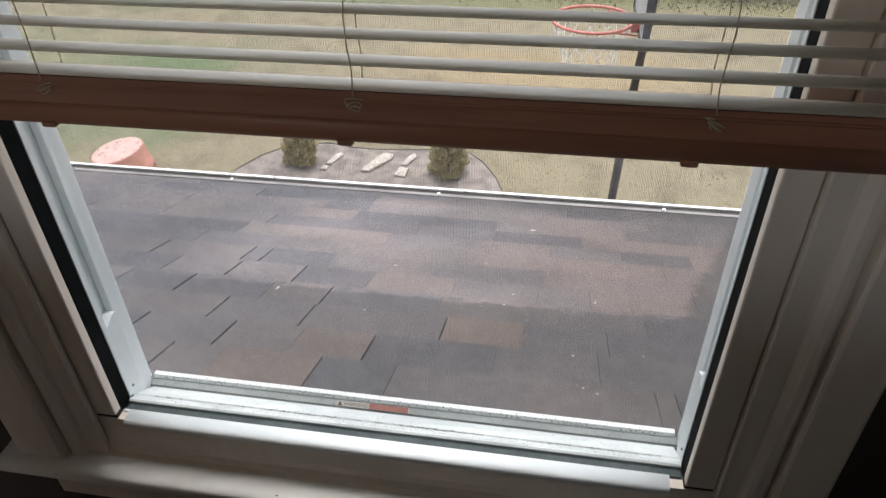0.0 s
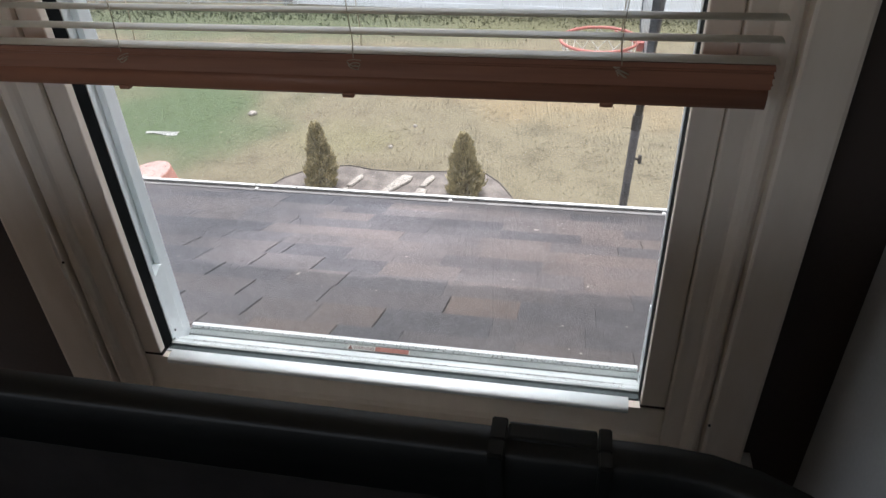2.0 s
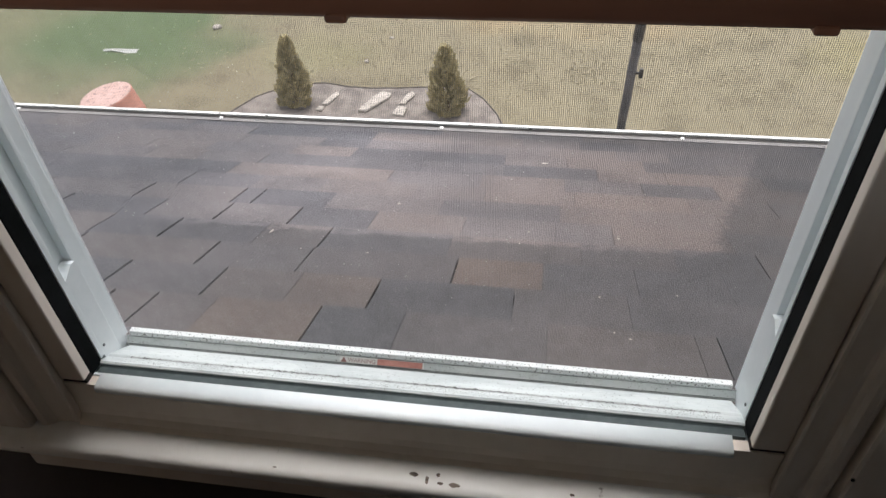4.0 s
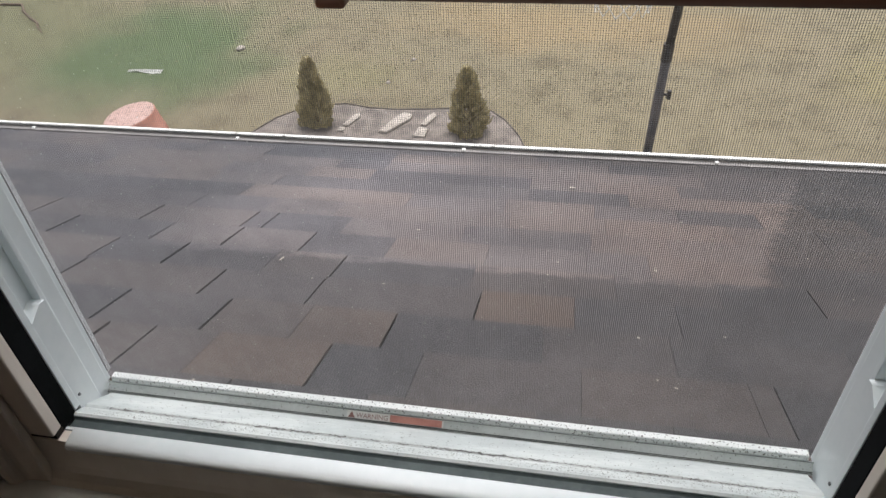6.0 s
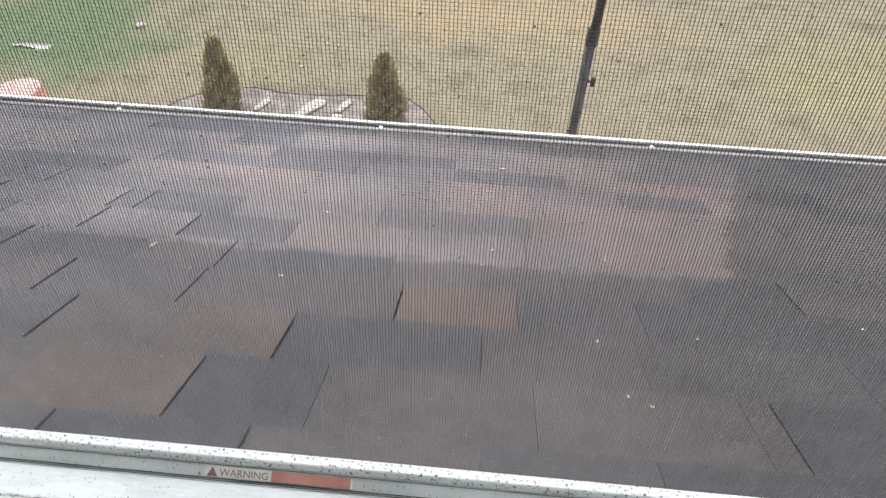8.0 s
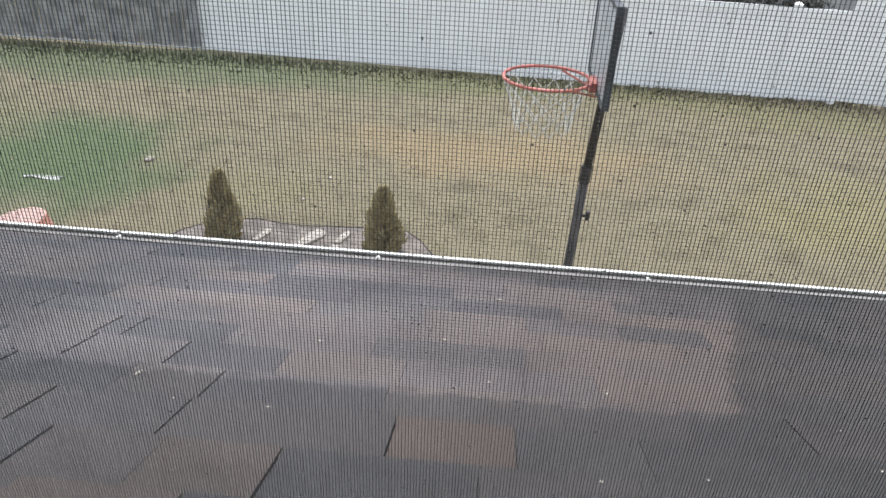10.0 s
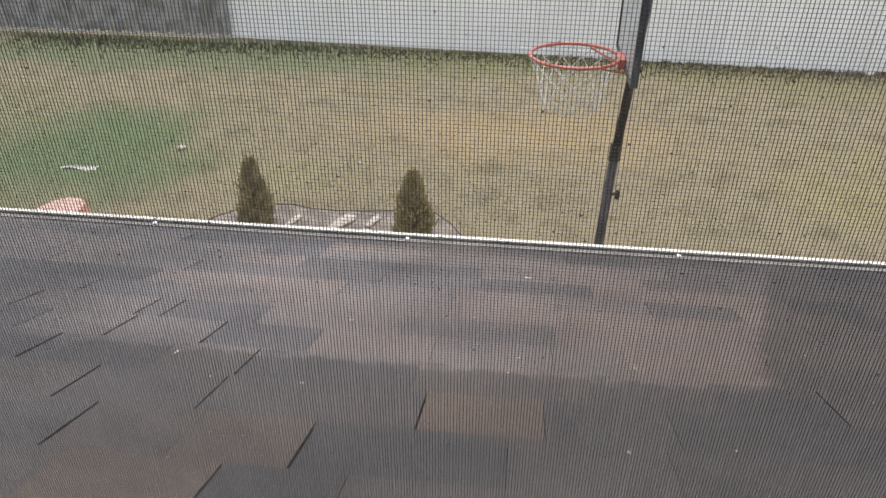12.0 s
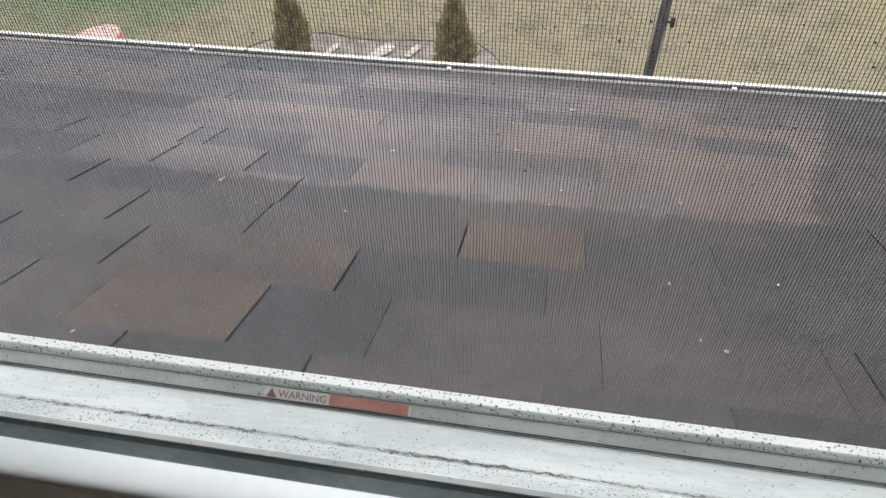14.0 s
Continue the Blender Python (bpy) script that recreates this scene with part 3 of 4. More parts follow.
tagged(dust, "pale dust caught in the mesh", kind="stuff")
# warning label on the rail
def on_rail(u, lift):
    """A place on the sloping face of the rail, u from its foot (0) to its top (1)."""
    return (0.0905 + 0.0070 * u - 0.675 * lift, 3.7398 + 0.0064 * u + 0.738 * lift)


def sticker(u0, u1, l0, l1):
    return [on_rail(u0, l0), on_rail(u1, l0), on_rail(u1, l1), on_rail(u0, l1)]


M_RIB = mat("dark_rail_groove", (0.05, 0.055, 0.055), (0.13, 0.135, 0.13), 40, 300, 0.8, 0.0)
# Grooves laid on as thin strips, their dark depth put into the colour.
spart("rail_groove", prism(sticker(-0.10, -0.015, 0.0001, 0.0004), -0.3955, 0.3740, "x"), M_RIB, "dark groove along the rail foot")
spart("rail_groove", prism(sticker(0.925, 0.975, 0.0001, 0.0004), -0.3955, 0.3740, "x"), M_RIB, "dark groove along the rail top")
spart("rail_groove", prism([(0.0884, 3.7384), (0.0892, 3.7386), (0.0892, 3.7389), (0.0884, 3.7388)], -0.3955, 0.3740, "x"), M_RIB, "dark groove along the rail foot")
lab = spart("warning_label", prism(sticker(0.06, 0.86, 0.0002, 0.0005), -0.1015, 0.005, "x"), M_LABELW, "small white and red warning label")
spart("red_band", prism(sticker(0.08, 0.84, 0.0006, 0.0008), -0.0535, 0.0035, "x"), M_RED, "faded red band", lab)
bm = bmesh.new()
for l0 in (0.0006, 0.0008):
    bm.faces.new([bm.verts.new((px, *on_rail(pu, l0))) for px, pu in ((-0.1003, 0.10), (-0.0925, 0.10), (-0.0964, 0.80))])
spart("warning_triangle", bm, M_INK, "dark warning triangle", lab)
cu = bpy.data.curves.new("warning_text", "FONT")
cu.body, cu.size, cu.extrude = "WARNING", 0.0072, 0.00005
cu.align_x = "LEFT"
tmp = bpy.data.objects.new("warning_text_curve", cu)
scene.collection.objects.link(tmp)
me = bpy.data.meshes.new_from_object(tmp.evaluated_get(bpy.context.evaluated_depsgraph_get()))
bpy.data.objects.remove(tmp)
me.materials.clear()
me.materials.append(M_INK)
wtext = new("warning_text", me)
wtext.parent = lab
wtext.matrix_basis = pose(-0.0912, on_rail(0.18, 0.0008)[0] - 0.10, on_rail(0.18, 0.0008)[1] - 3.74, 42.4, 0, 0) @ Matrix.Diagonal((1.02, 0.98, 1, 1))
tagged(wtext, "dark printed word")

# ---------- window blind ----------
blind = thing("window_blind", "cream horizontal blind, half raised, with brown bottom rail", "blind", (0, -0.063, 4.2625))


def bpart(name, bm, material, label="", parent=None, smooth=False):
    bmesh.ops.translate(bm, verts=bm.verts[:], vec=(0, 0.066, -4.245))
    return part(name, bm, material, parent or blind, label, smooth)


XL, XR = -0.442, 0.421


def slat_profile(y, z, w, camber, th, tilt):
    up, dn = [], []
    for i in range(7):
        f = i / 6 - 0.5
        yy, zz = f * w, camber * (1 - 4 * f * f)
        c, s = math.cos(tilt), math.sin(tilt)
        up.append((y + yy * c - zz * s, z + yy * s + zz * c))
        dn.append((y + yy * c - (zz - th) * s, z + yy * s + (zz - th) * c))
    return up + dn[::-1]


slat0 = bpart("slat", prism(slat_profile(-0.066, 4.3090, 0.025, 0.0022, 0.0009, radians(-4)), XL, XR + 0.003, "x"), M_SLAT, "", None, True)
for i in range(1, 26):
    s = new("slat", slat0.data)
    s.parent = blind
    s.matrix_basis = pose(0, 0, 0.0195 * i + 0.0008 * math.sin(i * 2.3))
# Stacked slats and rail take a browner base colour than the hanging slats.
st0 = bpart("stacked_slat", prism(slat_profile(-0.066, 4.2680, 0.0255, 0.0016, 0.0009, radians(2)), XL, XR, "x"), M_STACK, "brown stacked slat", None, True)
for i in range(1, 9):
    s = new("stacked_slat", st0.data)
    s.parent = blind
    s.matrix_basis = pose(0.0012 * math.sin(i * 1.9), 0.0009 * math.sin(i * 0.75) + 0.0002 * math.sin(i * 2.7), 0.0024 * i)
bpart("top_stack_slat", prism(slat_profile(-0.066, 4.2898, 0.0258, 0.0022, 0.0010, radians(-5)), XL, XR + 0.003, "x"), M_SLAT, "cream slat on top of the stack", None, True)
bpart("stack_core", prism([(-0.0802, 4.2662), (-0.0796, 4.2740), (-0.0792, 4.2890), (-0.0530, 4.2890), (-0.0526, 4.2662)], XL + 0.0005, XR - 0.0005, "x"), M_STACK, "close-packed brown stack of slats")
br = [(-0.0800, 4.2655), (-0.0815, 4.2600), (-0.0810, 4.2500), (-0.0790, 4.2465), (-0.0740, 4.2450), (-0.0580, 4.2450), (-0.0530, 4.2465), (-0.0510, 4.2500), (-0.0505, 4.2600), (-0.0520, 4.2655)]
bpart("bottom_rail", prism(br, XL - 0.001, XR - 0.002, "x"), M_STACK, "brown bottom rail", None, True)
bpart("head_rail", box(XL, XR, -0.083, -0.045, 4.90, 4.945, 0.003), M_SLAT)
for cx in (-0.2420, 0.0135, 0.2745):
    bpart("cord_clip", box(cx - 0.0065, cx + 0.0065, -0.0820, -0.0720, 4.2434, 4.2490, 0.0022, 3), M_STACK, "small brown plastic cord plug")
    for dy in (-0.0808, -0.0512):
        pts = [(cx + 0.010 + 0.0012 * math.sin(i * 1.7 + cx * 9), dy + 0.0005 * math.sin(i * 2.1), 4.286 + i * 0.0195) for i in range(29)]
        bpart("ladder_cord", tube(bmesh.new(), pts, 0.00055, 6), M_CORD, "thin ladder cord")
    for turns, rx, rz, dz, ph in ((1.3, 0.0085, 0.0026, 0.0, 0.4), (0.9, 0.0060, 0.0034, -0.0035, 2.6)):
        tang = [(cx + 0.011 + rx * math.cos(q * turns * 0.33 + ph + cx * 5) * (1 - 0.02 * q), -0.0828 - 0.0009 * math.sin(q * 0.7), 4.2835 + dz + rz * math.sin(q * turns * 0.33 + ph) - 0.00025 * q) for q in range(22)]
        bpart("cord_knot", tube(bmesh.new(), tang, 0.00045, 6), M_CORD, "loose tangled cord end")

# ---------- black playpen rail in front of the window ----------
pen = thing("playpen", "black rounded playpen rail with a clip handle and dark cloth sides", "playpen", (-0.15, -0.75, FLOOR))


def rounded(x0, x1, y0, y1, r, z, n=8):
    pts = []
    for cx, cy, a0 in ((x1 - r, y1 - r, 0), (x0 + r, y1 - r, 90), (x0 + r, y0 + r, 180), (x1 - r, y0 + r, 270)):
        pts += [(cx + r * math.cos(radians(a0 + 90 * i / n)), cy + r * math.sin(radians(a0 + 90 * i / n)), z) for i in range(n + 1)]
    return pts


def band(x0, x1, y0, y1, r, z0, z1, th):
    bm = bmesh.new()
    prof = [(0, z0), (0, z1 - 0.004), (0.003, z1), (th - 0.003, z1), (th, z1 - 0.004), (th, z0)]
    rings = []
    for inset, z in prof:
        rings.append([bm.verts.new((p[0] + 0.15, p[1] + 0.75, z - FLOOR)) for p in rounded(x0 + inset, x1 - inset, y0 + inset, y1 - inset, max(r - inset, 0.01), 0, 8)])
    k = len(rings[0])
    for a, b in zip(rings, rings[1:] + rings[:1]):
        for j in range(k):
            bm.faces.new((a[j], a[(j + 1) % k], b[(j + 1) % k], b[j]))
    bmesh.ops.recalc_face_normals(bm, faces=bm.faces[:])
    return bm


PX0, PX1, PY0, PY1 = -0.78, 0.455, -1.12, -0.434
part("top_rail", band(PX0, PX1, PY0, PY1, 0.14, 4.150, 4.200, 0.024), M_BLACK, pen, "black moulded top rail", True)
part("side_cloth", band(PX0 + 0.006, PX1 - 0.006, PY0 + 0.006, PY1 - 0.006, 0.134, 2.90, 4.149, 0.006), M_BLACKCLOTH, pen, "dark cloth side")
part("base", box(PX0 + 0.15 + 0.02, PX1 + 0.15 - 0.02, PY0 + 0.75 + 0.02, PY1 + 0.75 - 0.02, 0.0, 0.05, 0.01), M_BLACK, pen)
for cx, w in ((0.214, 0.010), (0.279, 0.008)):
    bm = bx(bmesh.new(), cx - w / 2 + 0.15, cx + w / 2 + 0.15, -0.4490 + 0.75, -0.4310 + 0.75, 4.182 - FLOOR, 4.2030 - FLOOR)
    bx(bm, cx - w / 2 + 0.15, cx + w / 2 + 0.15, -0.4620 + 0.75, -0.4492 + 0.75, 4.2002 - FLOOR, 4.2030 - FLOOR)
    bx(bm, cx - w / 2 + 0.15, cx + w / 2 + 0.15, -0.4620 + 0.75, -0.4584 + 0.75, 4.1440 - FLOOR, 4.2000 - FLOOR)
    bmesh.ops.bevel(bm, geom=bm.edges[:], offset=0.0009, segments=2, affect="EDGES")
    part("bracket", bm, M_BLACK, pen, "black clip bracket")
part("grip", box(0.2195 + 0.15, 0.2745 + 0.15, -0.4465 + 0.75, -0.4325 + 0.75, 4.186 - FLOOR, 4.2018 - FLOOR, 0.002), M_BLACK, pen, "black clip grip")

# ---------- yard ----------
structure("ground", box(-300, 300, -300, 400, -0.3, 0.0), M_GRASS, "dormant tan lawn with green patches", "ground")
rng = random.Random(7)
vs = []
for i in range(46000):
    gx, gy = rng.uniform(-11.5, 9.5), rng.uniform(4.2, 14.2)
    if -3.6 < gx < -0.4 and gy < 7.4:
        continue
    a, h, w = rng.uniform(0, 6.28), rng.uniform(0.005, 0.018), rng.uniform(0.006, 0.014)
    lean = rng.uniform(-0.04, 0.04)
    c, s = math.cos(a) * w, math.sin(a) * w
    vs += [(gx - c, gy - s, -0.002), (gx + c, gy + s, -0.002), (gx + lean, gy + rng.uniform(-0.03, 0.03), h)]
tagged(new("grass", quads("grass", vs, M_BLADES, 3)), "short dry lawn grass blades", "grass", kind="stuff")
# weeds along the fences
vs = []
for i in range(3600):
    gx = rng.uniform(-11.0, 7.5)
    gy = 14.55 - 0.047 * gx * 0.7 - abs(rng.gauss(0, 0.45)) - (0.25 if gx < -6 else 0.12)
    a, h, w = rng.uniform(0, 6.28), rng.uniform(0.03, 0.15 if gx < -3 else 0.08), rng.uniform(0.012, 0.03)
    c, s = math.cos(a) * w, math.sin(a) * w
    vs += [(gx - c, gy - s, -0.002), (gx + c, gy + s, -0.002), (gx + rng.uniform(-0.08, 0.08), gy + rng.uniform(-0.08, 0.08), h)]
tagged(new("weeds", quads("weeds", vs, M_BLADES, 3)), "green weeds growing along the fence foot", "weeds", kind="stuff")

# planting bed
outline = [(-3.723, 6.607), (-3.535, 7.008), (-3.319, 7.227), (-3.04, 7.384), (-2.737, 7.44), (-2.407, 7.365), (-2.101, 7.35), (-1.695, 7.385), (-1.34, 7.44), (-1.067, 7.477), (-0.86, 7.413), (-0.669, 7.209), (-0.471, 6.863), (-0.335, 6.498), (-0.278, 5.085), (-3.745, 5.135)]
bm = bmesh.new()
top = [bm.verts.new((a, b, 0.022)) for a, b in outline]
low = [bm.verts.new((a, b, -0.02)) for a, b in outline]
bm.faces.new(top)
for i in range(len(outline)):
    j = (i + 1) % len(outline)
    bm.faces.new((top[i], low[i], low[j], top[j]))
bmesh.ops.recalc_face_normals(bm, faces=bm.faces[:])
structure("planting_bed", bm, M_MULCH, "grey mulched planting bed with a curved edge", "garden bed")
edge = [(a, b, 0.025) for a, b in outline[:14]]
edging = tagged(new("bed_edging", mesh_of("bed_edging", tube(bmesh.new(), edge, 0.009, 6), M_EDGING)), "thin dark brown plastic edging round the bed", "edging")


def flagstone(pts, h, label):
    bm = bmesh.new()
    cx, cy = sum(p[0] for p in pts) / len(pts), sum(p[1] for p in pts) / len(pts)
    lo = [bm.verts.new((p[0] - cx, p[1] - cy, 0)) for p in pts]
    hi = [bm.verts.new((p[0] - cx, p[1] - cy, h + rng.uniform(-0.004, 0.004))) for p in pts]
    bm.faces.new(hi)
    bm.faces.new(lo[::-1])
    for i in range(len(pts)):
        j = (i + 1) % len(pts)
        bm.faces.new((lo[i], lo[j], hi[j], hi[i]))
    bmesh.ops.recalc_face_normals(bm, faces=bm.faces[:])
    bmesh.ops.bevel(bm, geom=[e for e in bm.edges if e.calc_length() > 0.06], offset=0.008, segments=1, affect="EDGES")
    ob = new("flagstone", mesh_of("flagstone", bm, M_STONE))
    ob.location = (cx, cy, 0.0215)
    return tagged(ob, label, "stone", "flagstones in the bed")


flagstone([(-2.139, 6.766), (-2.037, 6.754), (-1.816, 7.094), (-1.81, 7.195), (-1.934, 7.237), (-2.01, 7.107)], 0.04, "pale speckled flagstone lying in the mulched bed")
flagstone([(-2.623, 6.884), (-2.551, 6.873), (-2.459, 7.114), (-2.493, 7.205), (-2.551, 7.135)], 0.03, "narrow pale stone lying across the bed")
flagstone([(-2.658, 6.753), (-2.576, 6.732), (-2.569, 6.823), (-2.641, 6.834)], 0.03, "small pale stone in the mulched bed")
flagstone([(-1.669, 6.981), (-1.597, 6.97), (-1.514, 7.201), (-1.558, 7.282), (-1.616, 7.202)], 0.03, "narrow pale stone lying across the bed")
flagstone([(-1.709, 6.719), (-1.565, 6.697), (-1.553, 6.889), (-1.676, 6.911)], 0.03, "small pale stone in the mulched bed")


def conifer(at, h, r, seed, label):
    rg = random.Random(seed)
    t = thing("dwarf_conifer", label, "shrub", at, "conifers in the bed")
    part("trunk", tube(bmesh.new(), [(0, 0, -0.01), (0.005, 0, h * 0.4), (0, 0.004, h * 0.92)], [0.022, 0.014, 0.004], 7), M_TWIG, t)
    for i in range(26):
        a, z0 = rg.uniform(0, 6.28), rg.uniform(0.05, 0.7) * h
        rr = r * (1 - z0 / h) ** 0.6 * 0.8
        part("limb", tube(bmesh.new(), [(0, 0, z0), (rr * 0.6 * math.cos(a), rr * 0.6 * math.sin(a), z0 + 0.08), (rr * math.cos(a), rr * math.sin(a), z0 + 0.2 * h)], [0.006, 0.004, 0.002], 4), M_TWIG, t)
    vs = []
    for i in range(5200):
        f = rg.random() ** 1.25
        z0 = 0.02 + f * (h - 0.03)
        prof = r * (1 - f) ** 0.62 * (1.0 if f > 0.12 else 0.75 + 2 * f)
        a = rg.uniform(0, 6.28)
        lump = 0.97 + 0.17 * math.sin(a * 3 + f * 9 + seed) + 0.15 * math.sin(a * 5 - f * 23 + seed) + 0.08 * math.sin(a * 9 + f * 41)
        rr = prof * lump * (rg.uniform(0.55, 1.06) ** 0.5) + 0.004
        p = Vector((rr * math.cos(a), rr * math.sin(a), z0))
        d = Vector((math.cos(a) * 0.5, math.sin(a) * 0.5, rg.uniform(0.5, 1.3))).normalized()
        s = d.cross(Vector((rg.uniform(-1, 1), rg.uniform(-1, 1), rg.uniform(-1, 1)))).normalized()
        ln, w = rg.uniform(0.025, 0.075), rg.uniform(0.006, 0.014)
        vs += [p - s * w, p + s * w, p + d * ln + s * w * 0.4, p + d * ln - s * w * 0.4]
    ob = new("foliage", quads("foliage", vs, M_LEAF))
    ob.parent = t
    tagged(ob, kind="stuff")
    return t


conifer((-2.939, 6.889, 0.02), 0.86, 0.200, 3, "small olive-green conical conifer in the mulched bed")
conifer((-1.062, 6.861, 0.02), 0.82, 0.222, 5, "small olive-green conical conifer in the mulched bed")

# upturned planter
pot = thing("terracotta_planter", "upturned terracotta planter with pale speckled bottom on the lawn", "planter", (-5.049, 6.385, 0))
part("body", lathe([(0.345, -0.02), (0.345, 0.05), (0.336, 0.06), (0.318, 0.30), (0.314, 0.312), (0.305, 0.314)], 40), M_TERRA, pot, "orange terracotta side", True)
part("bottom", lathe([(0.3045, 0.3135), (0.3090, 0.3170), (0.3030, 0.3210), (0.280, 0.322)], 40), M_TERRA_TOP, pot, "pale speckled terracotta bottom", False)
pot.rotation_euler = (radians(3), radians(-8), 0)
pot.location.z = 0.03
# scrap of pale paper in the grass
bm = bmesh.new()
rows = [[bm.verts.new((0.13 * i, 0.05 * j + 0.02 * math.sin(i * 1.7), 0.012 + 0.012 * math.sin(i * 1.3 + j * 2))) for i in range(5)] for j in range(3)]
for j in range(2):
    for i in range(4):
        bm.faces.new((rows[j][i], rows[j][i + 1], rows[j + 1][i + 1], rows[j + 1][i]))
bmesh.ops.solidify(bm, geom=bm.faces[:], thickness=0.004)
scrap = tagged(new("litter", mesh_of("litter", bm, M_NET)), "pale crumpled scrap lying in the green grass", "litter")
scrap.location = (-6.208, 8.116, 0.0)

br_pts = [(-10.273, 10.374, 0.012), (-9.921, 10.49, 0.02), (-9.564, 10.485, 0.022), (-9.296, 10.158, 0.02), (-9.033, 9.933, 0.018), (-8.77, 9.747, 0.016), (-8.609, 9.543, 0.014), (-8.44, 9.379, 0.010)]
bough = tagged(new("fallen_branch", mesh_of("fallen_branch", tube(bmesh.new(), br_pts, [0.012, 0.02, 0.024, 0.024, 0.022, 0.02, 0.016, 0.008], 7), M_TWIG)), "dark crooked fallen branch lying on the lawn", "branch")
fr = random.Random(31)


def pebble(x, y, r, label):
    bm = bmesh.new()
    bmesh.ops.create_icosphere(bm, subdivisions=2, radius=r)
    for v in bm.verts:
        v.co *= 1 + fr.uniform(-0.15, 0.15)
        v.co.z *= 0.55
    ob = new("pebble", mesh_of("pebble", bm, M_STONE, True))
    ob.location = (x, y, r * 0.25)
    tagged(ob, label, "stone", "pebbles on the lawn")


pebble(-4.826, 8.984, 0.07, "pale rounded stone lying on the lawn")
pebble(-2.335, 8.09, 0.035, "small pale stone in the grass")
pebble(-2.139, 8.814, 0.035, "small pale stone in the grass")
vs = []
for i in range(900):
    cx, cy = fr.gauss(-0.6, 2.8), 7.62 + abs(fr.gauss(0, 1.1))
    a, r = fr.gauss(0, 0.6), fr.uniform(0.012, 0.034)
    for k, q in ((0, 1.0), (1.57, 0.35), (3.14, 1.0), (4.71, 0.35)):
        vs.append((cx + r * q * math.cos(a + k), cy + r * q * math.sin(a + k), 0.014 + fr.uniform(-0.006, 0.010)))
tagged(new("fallen_leaves", quads("fallen_leaves", vs, M_LEAFDRY)), "small dry curled leaves scattered on the lawn", "leaves", kind="stuff")
tagged(new("storage_box", mesh_of("storage_box", box(-1.17, -0.32, 16.9, 17.5, -0.01, 1.58, 0.02), M_FENCE)), "white plastic storage box standing behind the fence", "storage box")

# ---------- basketball hoop ----------
hoop = thing("basketball_hoop", "dark pole basketball hoop with orange rim and white net", "basketball hoop", (0.44, 3.55, 0))


def hpart(name, bm, material, label="", parent=None, smooth=False):
    bmesh.ops.translate(bm, verts=bm.verts[:], vec=(-0.44, -3.55, 0))
    return part(name, bm, material, parent or hoop, label, smooth)


hpart("base", box(0.05, 0.85, 3.15, 3.95, -0.01, 0.16, 0.05), M_POLE, "dark plastic base")
hpart("lower_pole", tube(bmesh.new(), [(0.535, 3.60, 0.10), (0.630, 3.60, 2.62)], 0.028, 16), M_POLE, "dark lower pole", None, True)
hpart("upper_pole", tube(bmesh.new(), [(0.627, 3.60, 2.54), (0.664, 3.58, 3.12), (0.684, 3.56, 3.50)], 0.025, 16), M_POLE, "dark upper pole", None, True)
hpart("collar", tube(bmesh.new(), [(0.6265, 3.60, 2.53), (0.6305, 3.60, 2.63)], 0.032, 16), M_POLE)
kn = hpart("knob", tube(bmesh.new(), [(0.62, 3.60, 2.32), (0.678, 3.585, 2.322)], 0.009, 8), M_POLE, "dark height knob")
hpart("knob_grip", tube(bmesh.new(), [(0.674, 3.5865, 2.295), (0.674, 3.5865, 2.35)], 0.013, 8), M_POLE)
brd = hpart("backboard", box(0.602, 0.622, 3.21, 3.90, 3.105, 3.55, 0.006), M_BOARD, "grey acrylic backboard")
bm = bx(bmesh.new(), 0.596, 0.632, 3.19, 3.2095, 3.085, 3.57)
bx(bm, 0.596, 0.632, 3.9005, 3.92, 3.085, 3.57)
bx(bm, 0.596, 0.632, 3.2095, 3.9005, 3.5505, 3.57)
bx(bm, 0.596, 0.632, 3.2095, 3.9005, 3.085, 3.1045)
hpart("board_frame", bm, M_BOARDFRAME, "dark metal board frame")
for z0, z1 in ((3.10, 3.15), (3.42, 3.47)):
    hpart("arm", tube(bmesh.new(), [(0.668, 3.575, z0), (0.632, 3.55, z1)], 0.02, 8), M_POLE)
RC, RR, RZ = (0.345, 3.535), 0.229, 3.132
ringp = [(RC[0] + RR * math.cos(2 * math.pi * i / 40), RC[1] + RR * math.sin(2 * math.pi * i / 40), RZ) for i in range(40)]
hpart("rim", tube(bmesh.new(), ringp, 0.0095, 8, True), M_RIM, "orange-red metal rim", None, True)
hpart("rim_bracket", box(0.560, 0.6015, 3.46, 3.61, 3.088, 3.140, 0.004), M_RIM, "orange rim bracket")
for sy in (-0.07, 0.07):
    hpart("rim_brace", tube(bmesh.new(), [(0.598, 3.535 + sy, 3.07), (0.44, 3.535 + sy * 2.6, 3.126)], 0.006, 6), M_RIM)
bm = bmesh.new()
for i in range(12):
    for sgn in (1, -1):
        pts = []
        for k in range(6):
            a = 2 * math.pi * (i + sgn * k * 0.5) / 12
            rr = RR * (1 - 0.115 * k + 0.008 * k * k) * (1 + 0.04 * math.sin(i * 2.1 + k))
            pts.append((RC[0] + rr * math.cos(a), RC[1] + rr * math.sin(a), RZ - 0.006 - 0.056 * k))
        tube(bm, pts, 0.0025, 4)
hpart("net", bm, M_NET, "worn white net")

